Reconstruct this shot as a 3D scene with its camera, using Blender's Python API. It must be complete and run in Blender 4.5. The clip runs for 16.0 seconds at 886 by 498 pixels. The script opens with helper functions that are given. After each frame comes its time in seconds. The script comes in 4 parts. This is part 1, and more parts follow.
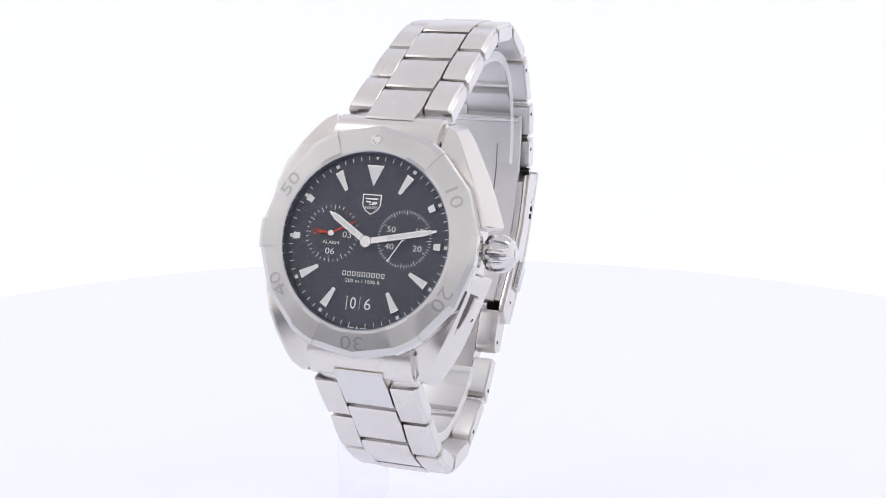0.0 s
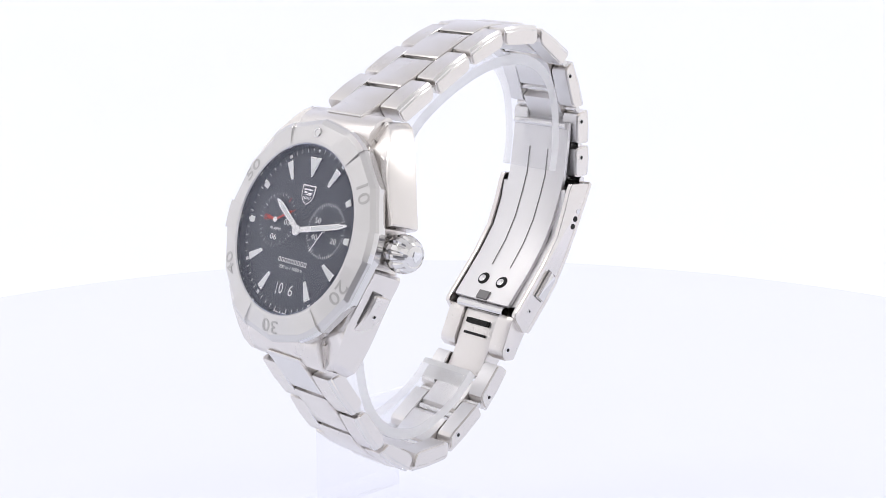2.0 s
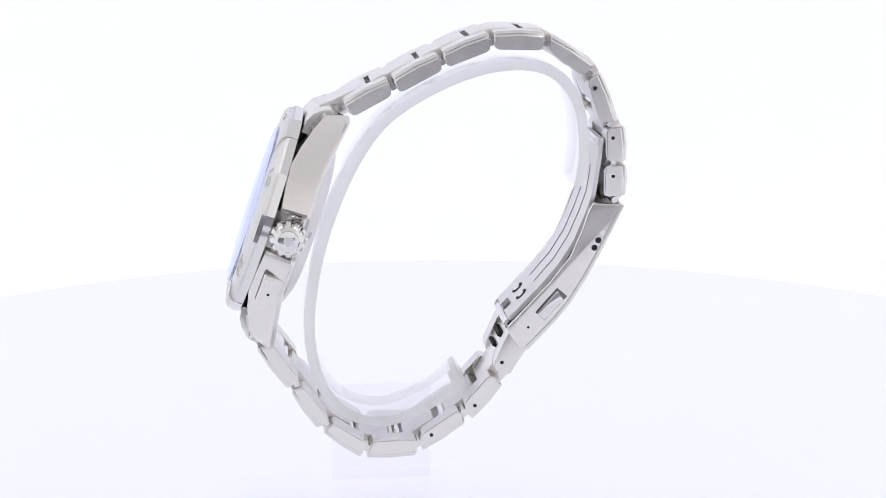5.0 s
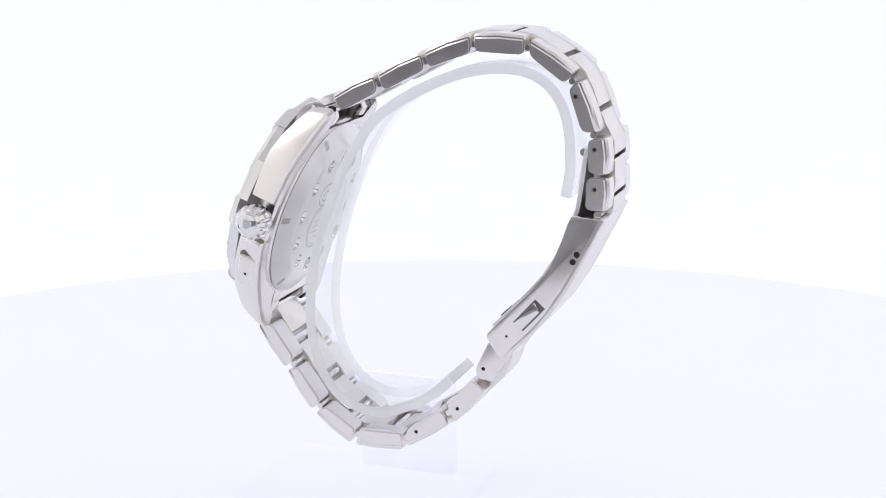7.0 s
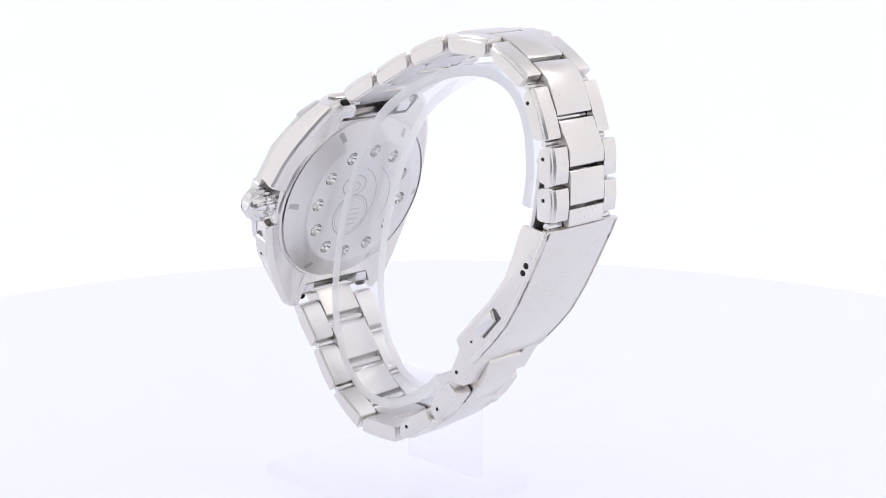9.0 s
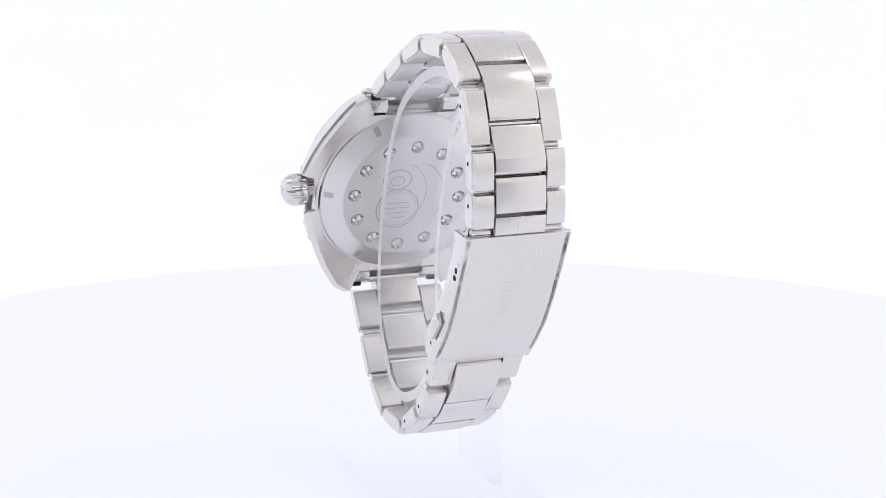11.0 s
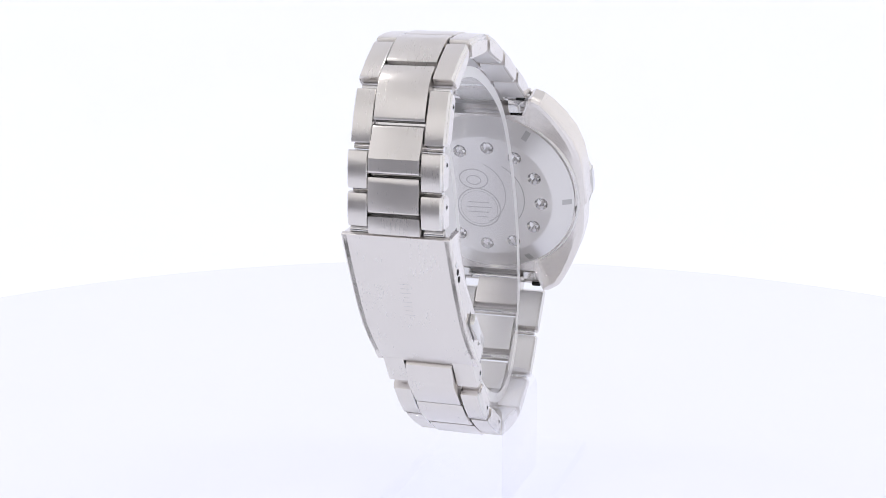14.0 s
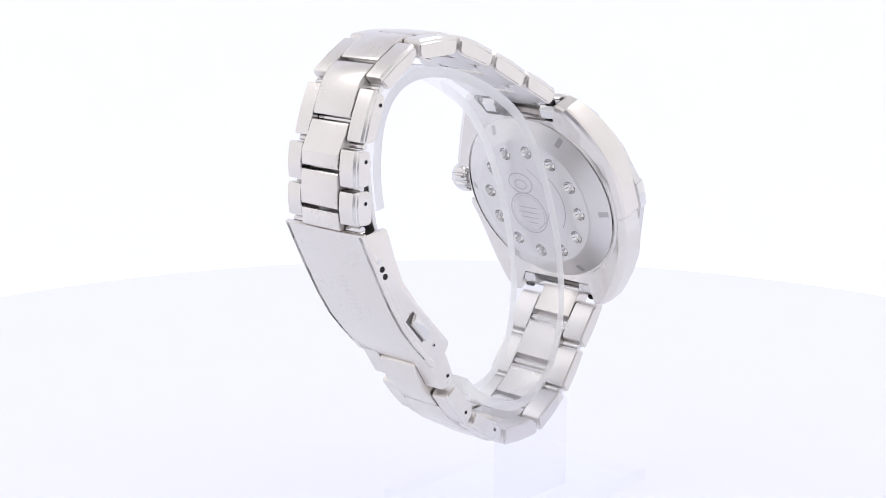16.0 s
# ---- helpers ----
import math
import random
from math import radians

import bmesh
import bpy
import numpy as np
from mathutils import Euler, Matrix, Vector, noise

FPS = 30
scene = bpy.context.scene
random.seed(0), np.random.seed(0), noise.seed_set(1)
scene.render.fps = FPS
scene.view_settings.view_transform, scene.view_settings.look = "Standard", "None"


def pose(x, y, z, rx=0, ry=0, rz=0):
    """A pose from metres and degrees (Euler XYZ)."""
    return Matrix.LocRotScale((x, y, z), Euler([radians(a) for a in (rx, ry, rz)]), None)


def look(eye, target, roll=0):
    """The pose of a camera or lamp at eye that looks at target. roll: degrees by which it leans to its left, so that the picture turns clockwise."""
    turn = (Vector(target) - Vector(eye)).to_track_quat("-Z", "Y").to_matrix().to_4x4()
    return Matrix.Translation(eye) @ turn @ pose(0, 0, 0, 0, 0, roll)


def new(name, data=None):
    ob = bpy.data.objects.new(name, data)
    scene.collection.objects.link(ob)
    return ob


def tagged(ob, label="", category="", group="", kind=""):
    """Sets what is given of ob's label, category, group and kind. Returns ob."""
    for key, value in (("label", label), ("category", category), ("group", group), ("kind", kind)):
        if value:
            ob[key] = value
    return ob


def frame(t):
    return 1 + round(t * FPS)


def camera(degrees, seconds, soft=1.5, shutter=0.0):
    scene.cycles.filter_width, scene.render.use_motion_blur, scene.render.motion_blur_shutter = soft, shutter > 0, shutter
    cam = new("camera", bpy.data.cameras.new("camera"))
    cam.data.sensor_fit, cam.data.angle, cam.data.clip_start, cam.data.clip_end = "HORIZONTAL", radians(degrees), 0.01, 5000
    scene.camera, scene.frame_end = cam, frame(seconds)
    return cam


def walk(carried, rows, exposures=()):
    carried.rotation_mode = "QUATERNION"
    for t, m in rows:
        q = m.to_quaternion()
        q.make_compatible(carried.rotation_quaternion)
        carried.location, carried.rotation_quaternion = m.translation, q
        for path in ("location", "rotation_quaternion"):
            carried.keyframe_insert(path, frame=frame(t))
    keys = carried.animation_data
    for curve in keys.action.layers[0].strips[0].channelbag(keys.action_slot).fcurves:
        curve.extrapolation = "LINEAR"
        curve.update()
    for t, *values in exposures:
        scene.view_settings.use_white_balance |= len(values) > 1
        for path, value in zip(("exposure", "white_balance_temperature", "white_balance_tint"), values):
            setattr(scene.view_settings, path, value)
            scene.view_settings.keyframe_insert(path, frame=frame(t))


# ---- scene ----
# A steel wristwatch on a clear stand, turning on a white turntable in a light tent. Lengths below are in millimetres.
MM = 0.001
SECONDS = 16.0
LEVEL = 56.0          # height of the watch's zero level over the turntable
AXIS_X = -1.53        # the watch's middle plane beside the turntable's axis


def turn_at(t):
    return 339.301 - 12.6341 * t


# ---- camera ----
cam = camera(30.9, SECONDS, soft=0.75)
EYE = pose(0, -0.31344, 0.07374 + LEVEL * MM, 90 - 13.238, 0, 0.065)
walk(cam, [(0.0, EYE), (SECONDS, EYE)])

# ---- light: glow put on the unseen tent's fabric, and two added bar lamps ----
world = bpy.data.worlds.new("world")
scene.world = world
world.use_nodes = True
world.node_tree.nodes["Background"].inputs[0].default_value = (0.8, 0.85, 1.0, 1)
world.node_tree.nodes["Background"].inputs[1].default_value = 0.3
scene.view_settings.exposure = 0.6

# emission put on tent walls and backdrop in place of lamps outside
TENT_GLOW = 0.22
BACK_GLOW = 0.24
LAMP_POWER = 1.0


def area_lamp(name, eye, target, sx, sy, power, colour=(1, 1, 1)):
    data = bpy.data.lights.new(name, "AREA")
    data.shape, data.size, data.size_y, data.energy, data.color = "RECTANGLE", sx, sy, power, colour
    ob = new(name, data)
    ob.matrix_world = look(eye, target)
    return ob


# two unseen bar lamps added for glints on the steel and turntable light
for side in (-1, 1):
    area_lamp("added_bar_lamp", (side * 0.47, 0.05, 0.635), (side * 0.1, 0.0, 0.0), 0.03, 0.7, LAMP_POWER, (1.0, 0.97, 0.95))


# ---- materials ----
def material(name):
    m = bpy.data.materials.new(name)
    m.use_nodes = True
    t = m.node_tree
    return m, t, t.nodes["Principled BSDF"]


def node(t, kind, **values):
    n = t.nodes.new(kind)
    for k, v in values.items():
        n.inputs[k].default_value = v
    return n


def steel(name, colour, rough, streak=(1, 1, 1), bump=0.0, size=8000.0, wear=0.05):
    """Stainless steel: streak stretches the grain (small along the brushing), wear varies the gloss at a larger scale."""
    m, t, b = material(name)
    b.inputs["Metallic"].default_value = 1.0
    b.inputs["Base Color"].default_value = (*colour, 1)
    co = node(t, "ShaderNodeTexCoord")
    mp = node(t, "ShaderNodeMapping", Scale=streak)
    t.links.new(co.outputs["Object"], mp.inputs["Vector"])
    grain = node(t, "ShaderNodeTexNoise", Scale=size, Detail=3.0)
    t.links.new(mp.outputs["Vector"], grain.inputs["Vector"])
    blotch = node(t, "ShaderNodeTexNoise", Scale=160.0, Detail=4.0)
    t.links.new(co.outputs["Object"], blotch.inputs["Vector"])
    r1 = node(t, "ShaderNodeMapRange", **{"From Min": 0.3, "From Max": 0.7, "To Min": rough - wear * 0.5, "To Max": rough + wear * 0.5})
    t.links.new(blotch.outputs["Fac"], r1.inputs["Value"])
    r2 = node(t, "ShaderNodeMapRange", **{"From Min": 0.3, "From Max": 0.7, "To Min": -wear * 0.7, "To Max": wear * 0.7})
    t.links.new(grain.outputs["Fac"], r2.inputs["Value"])
    ad = node(t, "ShaderNodeMath")
    t.links.new(r1.outputs[0], ad.inputs[0])
    t.links.new(r2.outputs[0], ad.inputs[1])
    t.links.new(ad.outputs[0], b.inputs["Roughness"])
    if tuple(streak) != (1, 1, 1):
        line = node(t, "ShaderNodeTexNoise", Scale=size * 0.5, Detail=2.0)
        t.links.new(mp.outputs["Vector"], line.inputs["Vector"])
        mix = t.nodes.new("ShaderNodeMix")
        mix.data_type = "RGBA"
        mix.inputs[6].default_value = (*[c * 0.992 for c in colour], 1)
        mix.inputs[7].default_value = (*[min(1, c * 1.008) for c in colour], 1)
        t.links.new(line.outputs["Fac"], mix.inputs[0])
        t.links.new(mix.outputs[2], b.inputs["Base Color"])
    if bump:
        bp = node(t, "ShaderNodeBump", Strength=bump, Distance=0.00003)
        t.links.new(grain.outputs["Fac"], bp.inputs["Height"])
        t.links.new(bp.outputs["Normal"], b.inputs["Normal"])
    return m


def paint(name, colour, rough=0.5, metallic=0.0, spread=0.06, scale=300.0, coat=0.0):
    m, t, b = material(name)
    co = node(t, "ShaderNodeTexCoord")
    nz = node(t, "ShaderNodeTexNoise", Scale=scale, Detail=4.0)
    t.links.new(co.outputs["Object"], nz.inputs["Vector"])
    mix = t.nodes.new("ShaderNodeMix")
    mix.data_type = "RGBA"
    mix.inputs[6].default_value = (*[c * (1 - spread) for c in colour], 1)
    mix.inputs[7].default_value = (*[min(1, c * (1 + spread)) for c in colour], 1)
    t.links.new(nz.outputs["Fac"], mix.inputs[0])
    t.links.new(mix.outputs[2], b.inputs["Base Color"])
    b.inputs["Roughness"].default_value = rough
    b.inputs["Metallic"].default_value = metallic
    b.inputs["Coat Weight"].default_value = coat
    return m


# paint with emission mixed in, for surfaces that are no lamps
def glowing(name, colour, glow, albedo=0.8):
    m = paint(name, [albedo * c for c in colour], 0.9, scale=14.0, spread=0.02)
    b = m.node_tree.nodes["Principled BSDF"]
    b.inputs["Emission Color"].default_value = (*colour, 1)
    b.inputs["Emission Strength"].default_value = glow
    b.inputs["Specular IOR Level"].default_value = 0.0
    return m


def clear(name, tint, rough=0.0, ior=1.49, haze=0.0, power=5.0, coat=(1, 1, 1)):
    """Clear sheet: lets light straight through, mirrors by Fresnel's law; haze adds a little white scatter."""
    m = bpy.data.materials.new(name)
    m.use_nodes = True
    t = m.node_tree
    t.nodes.remove(t.nodes["Principled BSDF"])
    see = node(t, "ShaderNodeBsdfTransparent", Color=(*tint, 1))
    if haze:
        back = node(t, "ShaderNodeBsdfTranslucent", Color=(1, 1, 1, 1))
        near = node(t, "ShaderNodeBsdfDiffuse", Color=(1, 1, 1, 1))
        dif = node(t, "ShaderNodeMixShader", Fac=0.3)
        t.links.new(back.outputs[0], dif.inputs[1])
        t.links.new(near.outputs[0], dif.inputs[2])
        hz = node(t, "ShaderNodeMixShader", Fac=haze)
        t.links.new(see.outputs[0], hz.inputs[1])
        t.links.new(dif.outputs[0], hz.inputs[2])
        see = hz
    gl = node(t, "ShaderNodeBsdfGlossy", Color=(*coat, 1), Roughness=rough)
    lw = node(t, "ShaderNodeLayerWeight", Blend=0.5)
    pw = node(t, "ShaderNodeMath")
    pw.operation, pw.inputs[1].default_value = "POWER", power
    t.links.new(lw.outputs["Facing"], pw.inputs[0])
    f0 = ((ior - 1) / (ior + 1)) ** 2
    fr = node(t, "ShaderNodeMapRange", **{"To Min": f0, "To Max": 0.98})
    t.links.new(pw.outputs[0], fr.inputs["Value"])
    mx = t.nodes.new("ShaderNodeMixShader")
    t.links.new(fr.outputs[0], mx.inputs[0])
    t.links.new(see.outputs[0], mx.inputs[1])
    t.links.new(gl.outputs[0], mx.inputs[2])
    t.links.new(mx.outputs[0], t.nodes["Material Output"].inputs["Surface"])
    return m


STEEL = (0.742, 0.712, 0.692)
M_BRUSH_X = steel("brushed_steel_across", STEEL, 0.235, (0.06, 1, 1), 0.0, wear=0.012)
M_BRUSH_L = steel("brushed_steel_along", STEEL, 0.28, (1, 0.06, 0.06), 0.0, wear=0.008)
M_SIDE = steel("fine_brushed_side", STEEL, 0.2, (1, 0.05, 0.05), 0.0)
M_EDGE = steel("worn_link_edge", (0.72, 0.705, 0.695), 0.26, (1, 1, 1), 0.0, wear=0.02)
M_POLISH = steel("polished_steel", (0.70, 0.69, 0.688), 0.07, (1, 1, 1), 0.0, wear=0.03)
M_FLANK = steel("satin_case_flank", STEEL, 0.24, (1, 1, 0.1), wear=0.012)
M_BEZEL = steel("satin_bezel_steel", (0.64, 0.628, 0.625), 0.33, (0.3, 1, 1), 0.015, wear=0.03)
M_INNER = steel("matt_link_inside", (0.74, 0.73, 0.735), 0.46, (1, 0.1, 0.1), 0.0, wear=0.04)
M_BACK = steel("circular_brushed_caseback_steel", (0.71, 0.695, 0.69), 0.3, (1, 1, 1), 0.0, 9000.0, 0.02)
around = node(M_BACK.node_tree, "ShaderNodeTangent")
around.direction_type, around.axis = "RADIAL", "Z"
M_BACK.node_tree.links.new(around.outputs[0], M_BACK.node_tree.nodes["Principled BSDF"].inputs["Tangent"])
M_BACK.node_tree.nodes["Principled BSDF"].inputs["Anisotropic"].default_value = 0.7
M_BACK.node_tree.nodes["Principled BSDF"].inputs["Anisotropic Rotation"].default_value = 0.25
M_FAINT = steel("worn_mark_steel", (0.66, 0.645, 0.64), 0.3)
M_MARK = steel("faint_engraving_steel", (0.47, 0.46, 0.455), 0.35)
# darkened steel: the shade in gaps is put into its colour
M_GAP_SHADE = steel("gap_shade_steel", (0.2, 0.195, 0.195), 0.45)
M_DIAL = paint("black_dial_lacquer", (0.080, 0.085, 0.106), 0.38, 0.0, 0.25, 900.0, 0.0)
M_DIAL.node_tree.nodes["Principled BSDF"].inputs["Specular IOR Level"].default_value = 0.25
M_WHITE = paint("white_dial_print", (0.78, 0.78, 0.77), 0.5)
M_LUME = paint("white_lume", (0.82, 0.83, 0.82), 0.45, scale=900.0)
M_RED = paint("red_print", (0.62, 0.06, 0.04), 0.5)
M_SILVER = steel("silver_print", (0.75, 0.75, 0.76), 0.25)
# flat black paint in place of the shade inside holes, slots and grooves
M_RECESS_SHADE = paint("recess_shade_black", (0.01, 0.01, 0.01), 0.8)
M_GLASS = clear("watch_crystal", (1, 1, 1), 0.0, 1.17, 0.0, 3.5, (0.80, 0.84, 1.0))
M_ACRYLIC = clear("clear_acrylic", (0.985, 0.985, 0.995), 0.03, 1.3)
M_CUFF = clear("polished_acrylic_sheet", (0.995, 0.995, 1.0), 0.02, 1.33, 0.085)
# white scatter put into the cuff's edges for the light they pipe
M_RIM = clear("edge_light_acrylic", (0.995, 0.995, 1.0), 0.3, 1.33, 0.8)
M_ARM = clear("bent_acrylic_plate", (0.985, 0.985, 1.0), 0.02, 1.33, 0.05)
# emission put into the turntable to wash out the watch's shade on it
M_TABLE = glowing("glow_added_white_acrylic", (0.892, 0.906, 1.0), 0.44, 0.4)
# the backdrop's white comes partly from emission put into its paint
M_BACKDROP = glowing("glow_added_tent_back", (0.895, 0.911, 1.0), BACK_GLOW)
M_TENT = glowing("glow_added_tent_fabric", (1.0, 0.99, 0.98), TENT_GLOW)
M_FRONT = paint("reflection_panel_grey", (0.37, 0.37, 0.40), 0.9, scale=12.0)
M_CEIL = glowing("glow_added_tent_top", (1.0, 0.99, 0.98), 0.13, 0.66)


# ---- mesh helpers (millimetres in, metres out) ----
def part(name, bm, mat, parent=None, label="", smooth=30):
    bmesh.ops.remove_doubles(bm, verts=bm.verts, dist=1e-7)
    bmesh.ops.recalc_face_normals(bm, faces=bm.faces)
    me = bpy.data.meshes.new(name)
    if smooth:
        for f in bm.faces:
            f.smooth = True
        for e in bm.edges:
            if len(e.link_faces) == 2 and e.calc_face_angle(0) > radians(smooth):
                e.smooth = False
    bm.to_mesh(me)
    bm.free()
    me.materials.append(mat)
    ob = new(name, me)
    if parent:
        ob.parent = parent
    if label:
        ob["label"] = label
    return ob


def at_watch(p):
    """Watch millimetres (x to the crown, y to the clasp, z up) to metres from the turntable's axis."""
    return Vector(((p[0] + AXIS_X) * MM, p[1] * MM, (p[2] + LEVEL) * MM))


TILT = radians(19.5)
DIAL = Vector((0.33, -36.06, 9.22))
YAW = Matrix.Rotation(radians(-0.2), 3, "Z")      # the case sits slightly turned in the bracelet
ACROSS = YAW @ Vector((1, 0, 0))
UP = YAW @ Vector((0, math.sin(TILT), math.cos(TILT)))
OUT = YAW @ Vector((0, -math.cos(TILT), math.sin(TILT)))


def at_dial(p):
    """Dial millimetres (u to 3 o'clock, v to 12 o'clock, n out of the dial) to metres."""
    return at_watch(DIAL + ACROSS * p[0] + UP * p[1] + OUT * p[2])


def bevel(bm, width, segments=2, angle=25):
    edges = [e for e in bm.edges if len(e.link_faces) == 2 and e.calc_face_angle(0) > radians(angle)]
    bmesh.ops.bevel(bm, geom=edges, offset=width * MM, segments=segments, affect="EDGES", profile=0.6)


def prism(points, x0, x1, place, soft=0.0, segments=2):
    """A solid with the outline points (a, b) drawn from x0 to x1; place maps (x, a, b) to metres."""
    bm = bmesh.new()
    a = [bm.verts.new(place((x0, *p))) for p in points]
    b = [bm.verts.new(place((x1, *p))) for p in points]
    bm.faces.new(a)
    bm.faces.new(b[::-1])
    for i in range(len(points)):
        j = (i + 1) % len(points)
        bm.faces.new((a[i], b[i], b[j], a[j]))
    bmesh.ops.recalc_face_normals(bm, faces=bm.faces)
    if soft:
        bevel(bm, soft, segments)
    return bm


def strip(path, thick, x0, x1, soft=0.0, place=at_watch):
    """A plate that follows path (y, z points), thick to its inner side (the right of its way), from x0 to x1."""
    p = [Vector(q) for q in path]
    back = []
    for i, q in enumerate(p):
        a = (q - p[i - 1]).normalized() if i else (p[1] - q).normalized()
        b = (p[i + 1] - q).normalized() if i + 1 < len(p) else a
        d = (a + b).normalized()
        nrm = Vector((d.y, -d.x))
        back.append(q + nrm * thick / max(0.5, nrm.dot(Vector((a.y, -a.x)))))
    return prism([tuple(q) for q in p] + [tuple(q) for q in back[::-1]], x0, x1, place, soft)


def ring(profile, steps=96, place=at_dial, centre=(0, 0), radius_of=None):
    """A lathe about the dial's normal: profile of (r, n); radius_of(angle, r) may bend the circle."""
    bm = bmesh.new()
    loops = []
    for r, n in profile:
        loop = []
        for i in range(steps):
            a = 2 * math.pi * i / steps
            q = radius_of(a, r) if radius_of else r
            loop.append(bm.verts.new(place((centre[0] + q * math.sin(a), centre[1] + q * math.cos(a), n))))
        loops.append(loop)
    for a, b in zip(loops, loops[1:]):
        for i in range(steps):
            j = (i + 1) % steps
            bm.faces.new((a[i], a[j], b[j], b[i]))
    return bm, loops


def disc(r, n0, n1, steps=48, centre=(0, 0), place=at_dial, soft=0.0):
    pts = [(centre[0] + r * math.sin(2 * math.pi * i / steps), centre[1] + r * math.cos(2 * math.pi * i / steps)) for i in range(steps)]
    return prism(pts, n0, n1, lambda p: place((p[1], p[2], p[0])), soft, 1)


def plate(points, n0, n1, soft=0.0):
    """A flat piece on the dial: outline of (u, v), from height n0 to n1."""
    return prism(points, n0, n1, lambda p: at_dial((p[1], p[2], p[0])), soft, 1)


def rod(p0, p1, r, steps=16, place=at_watch, soft=0.0):
    """A round bar between two points."""
    a, b = Vector(p0), Vector(p1)
    d = (b - a).normalized()
    s = d.cross(Vector((0.3, 0.5, 0.81))).normalized()
    q = d.cross(s)
    bm = bmesh.new()
    ends = []
    for c in (a, b):
        ends.append([bm.verts.new(place(c + (s * math.cos(2 * math.pi * i / steps) + q * math.sin(2 * math.pi * i / steps)) * r)) for i in range(steps)])
    for i in range(steps):
        j = (i + 1) % steps
        bm.faces.new((ends[0][i], ends[0][j], ends[1][j], ends[1][i]))
    bm.faces.new(ends[0])
    bm.faces.new(ends[1])
    bmesh.ops.recalc_face_normals(bm, faces=bm.faces)
    if soft:
        bevel(bm, soft, 2, 50)
    return bm


def lettering(text, size, u, v, n, mat, parent, turn=0.0, name="lettering", depth=0.04, stretch=1.0, place=at_dial, weight=0.0):
    """Built-in letters on the dial, centred at (u, v), turned clockwise by turn degrees."""
    data = bpy.data.curves.new(name, "FONT")
    data.body, data.size, data.align_x, data.align_y = text, size, "CENTER", "CENTER"
    data.extrude, data.resolution_u, data.offset = depth, 3, weight
    tmp = new(name, data)
    bpy.context.view_layer.update()
    me = bpy.data.meshes.new_from_object(tmp.evaluated_get(bpy.context.evaluated_depsgraph_get()))
    bpy.data.objects.remove(tmp)
    bm = bmesh.new()
    bm.from_mesh(me)
    bpy.data.meshes.remove(me)
    c, s = math.cos(radians(turn)), math.sin(radians(turn))
    for w in bm.verts:
        x, y, z = w.co
        x *= stretch
        w.co = place((u + x * c + y * s, v - x * s + y * c, n + z))
    return part(name, bm, mat, parent, smooth=0)


def moved_box(u, v, n, su, sv, sn, turn=0.0, soft=0.0):
    """A block on the dial, its middle at (u, v), from n up by sn, turned clockwise."""
    c, s = math.cos(radians(turn)), math.sin(radians(turn))
    pts = [(u + x * c + y * s, v - x * s + y * c) for x, y in ((-su / 2, -sv / 2), (su / 2, -sv / 2), (su / 2, sv / 2), (-su / 2, sv / 2))]
    return plate(pts, n, n + sn, soft)


def polar(r, degrees):
    return r * math.sin(radians(degrees)), r * math.cos(radians(degrees))


# ---- the tent and the turntable ----
def room_wall(name, corners, thick, mat, kind="structure"):
    bm = bmesh.new()
    a = [bm.verts.new(c) for c in corners]
    nrm = (Vector(corners[1]) - Vector(corners[0])).cross(Vector(corners[2]) - Vector(corners[0])).normalized()
    b = [bm.verts.new(Vector(c) + nrm * thick) for c in corners]
    bm.faces.new(a)
    bm.faces.new(b[::-1])
    for i in range(4):
        j = (i + 1) % 4
        bm.faces.new((a[i], b[i], b[j], a[j]))
    return tagged(part(name, bm, mat, None, smooth=0), kind=kind)


XW, YB, YF, ZT, ZF, ZS = 0.55, 0.75, -0.75, 0.70, -0.03, 0.2
YO = -0.28          # before this line unseen dim panels shape the steel's reflections


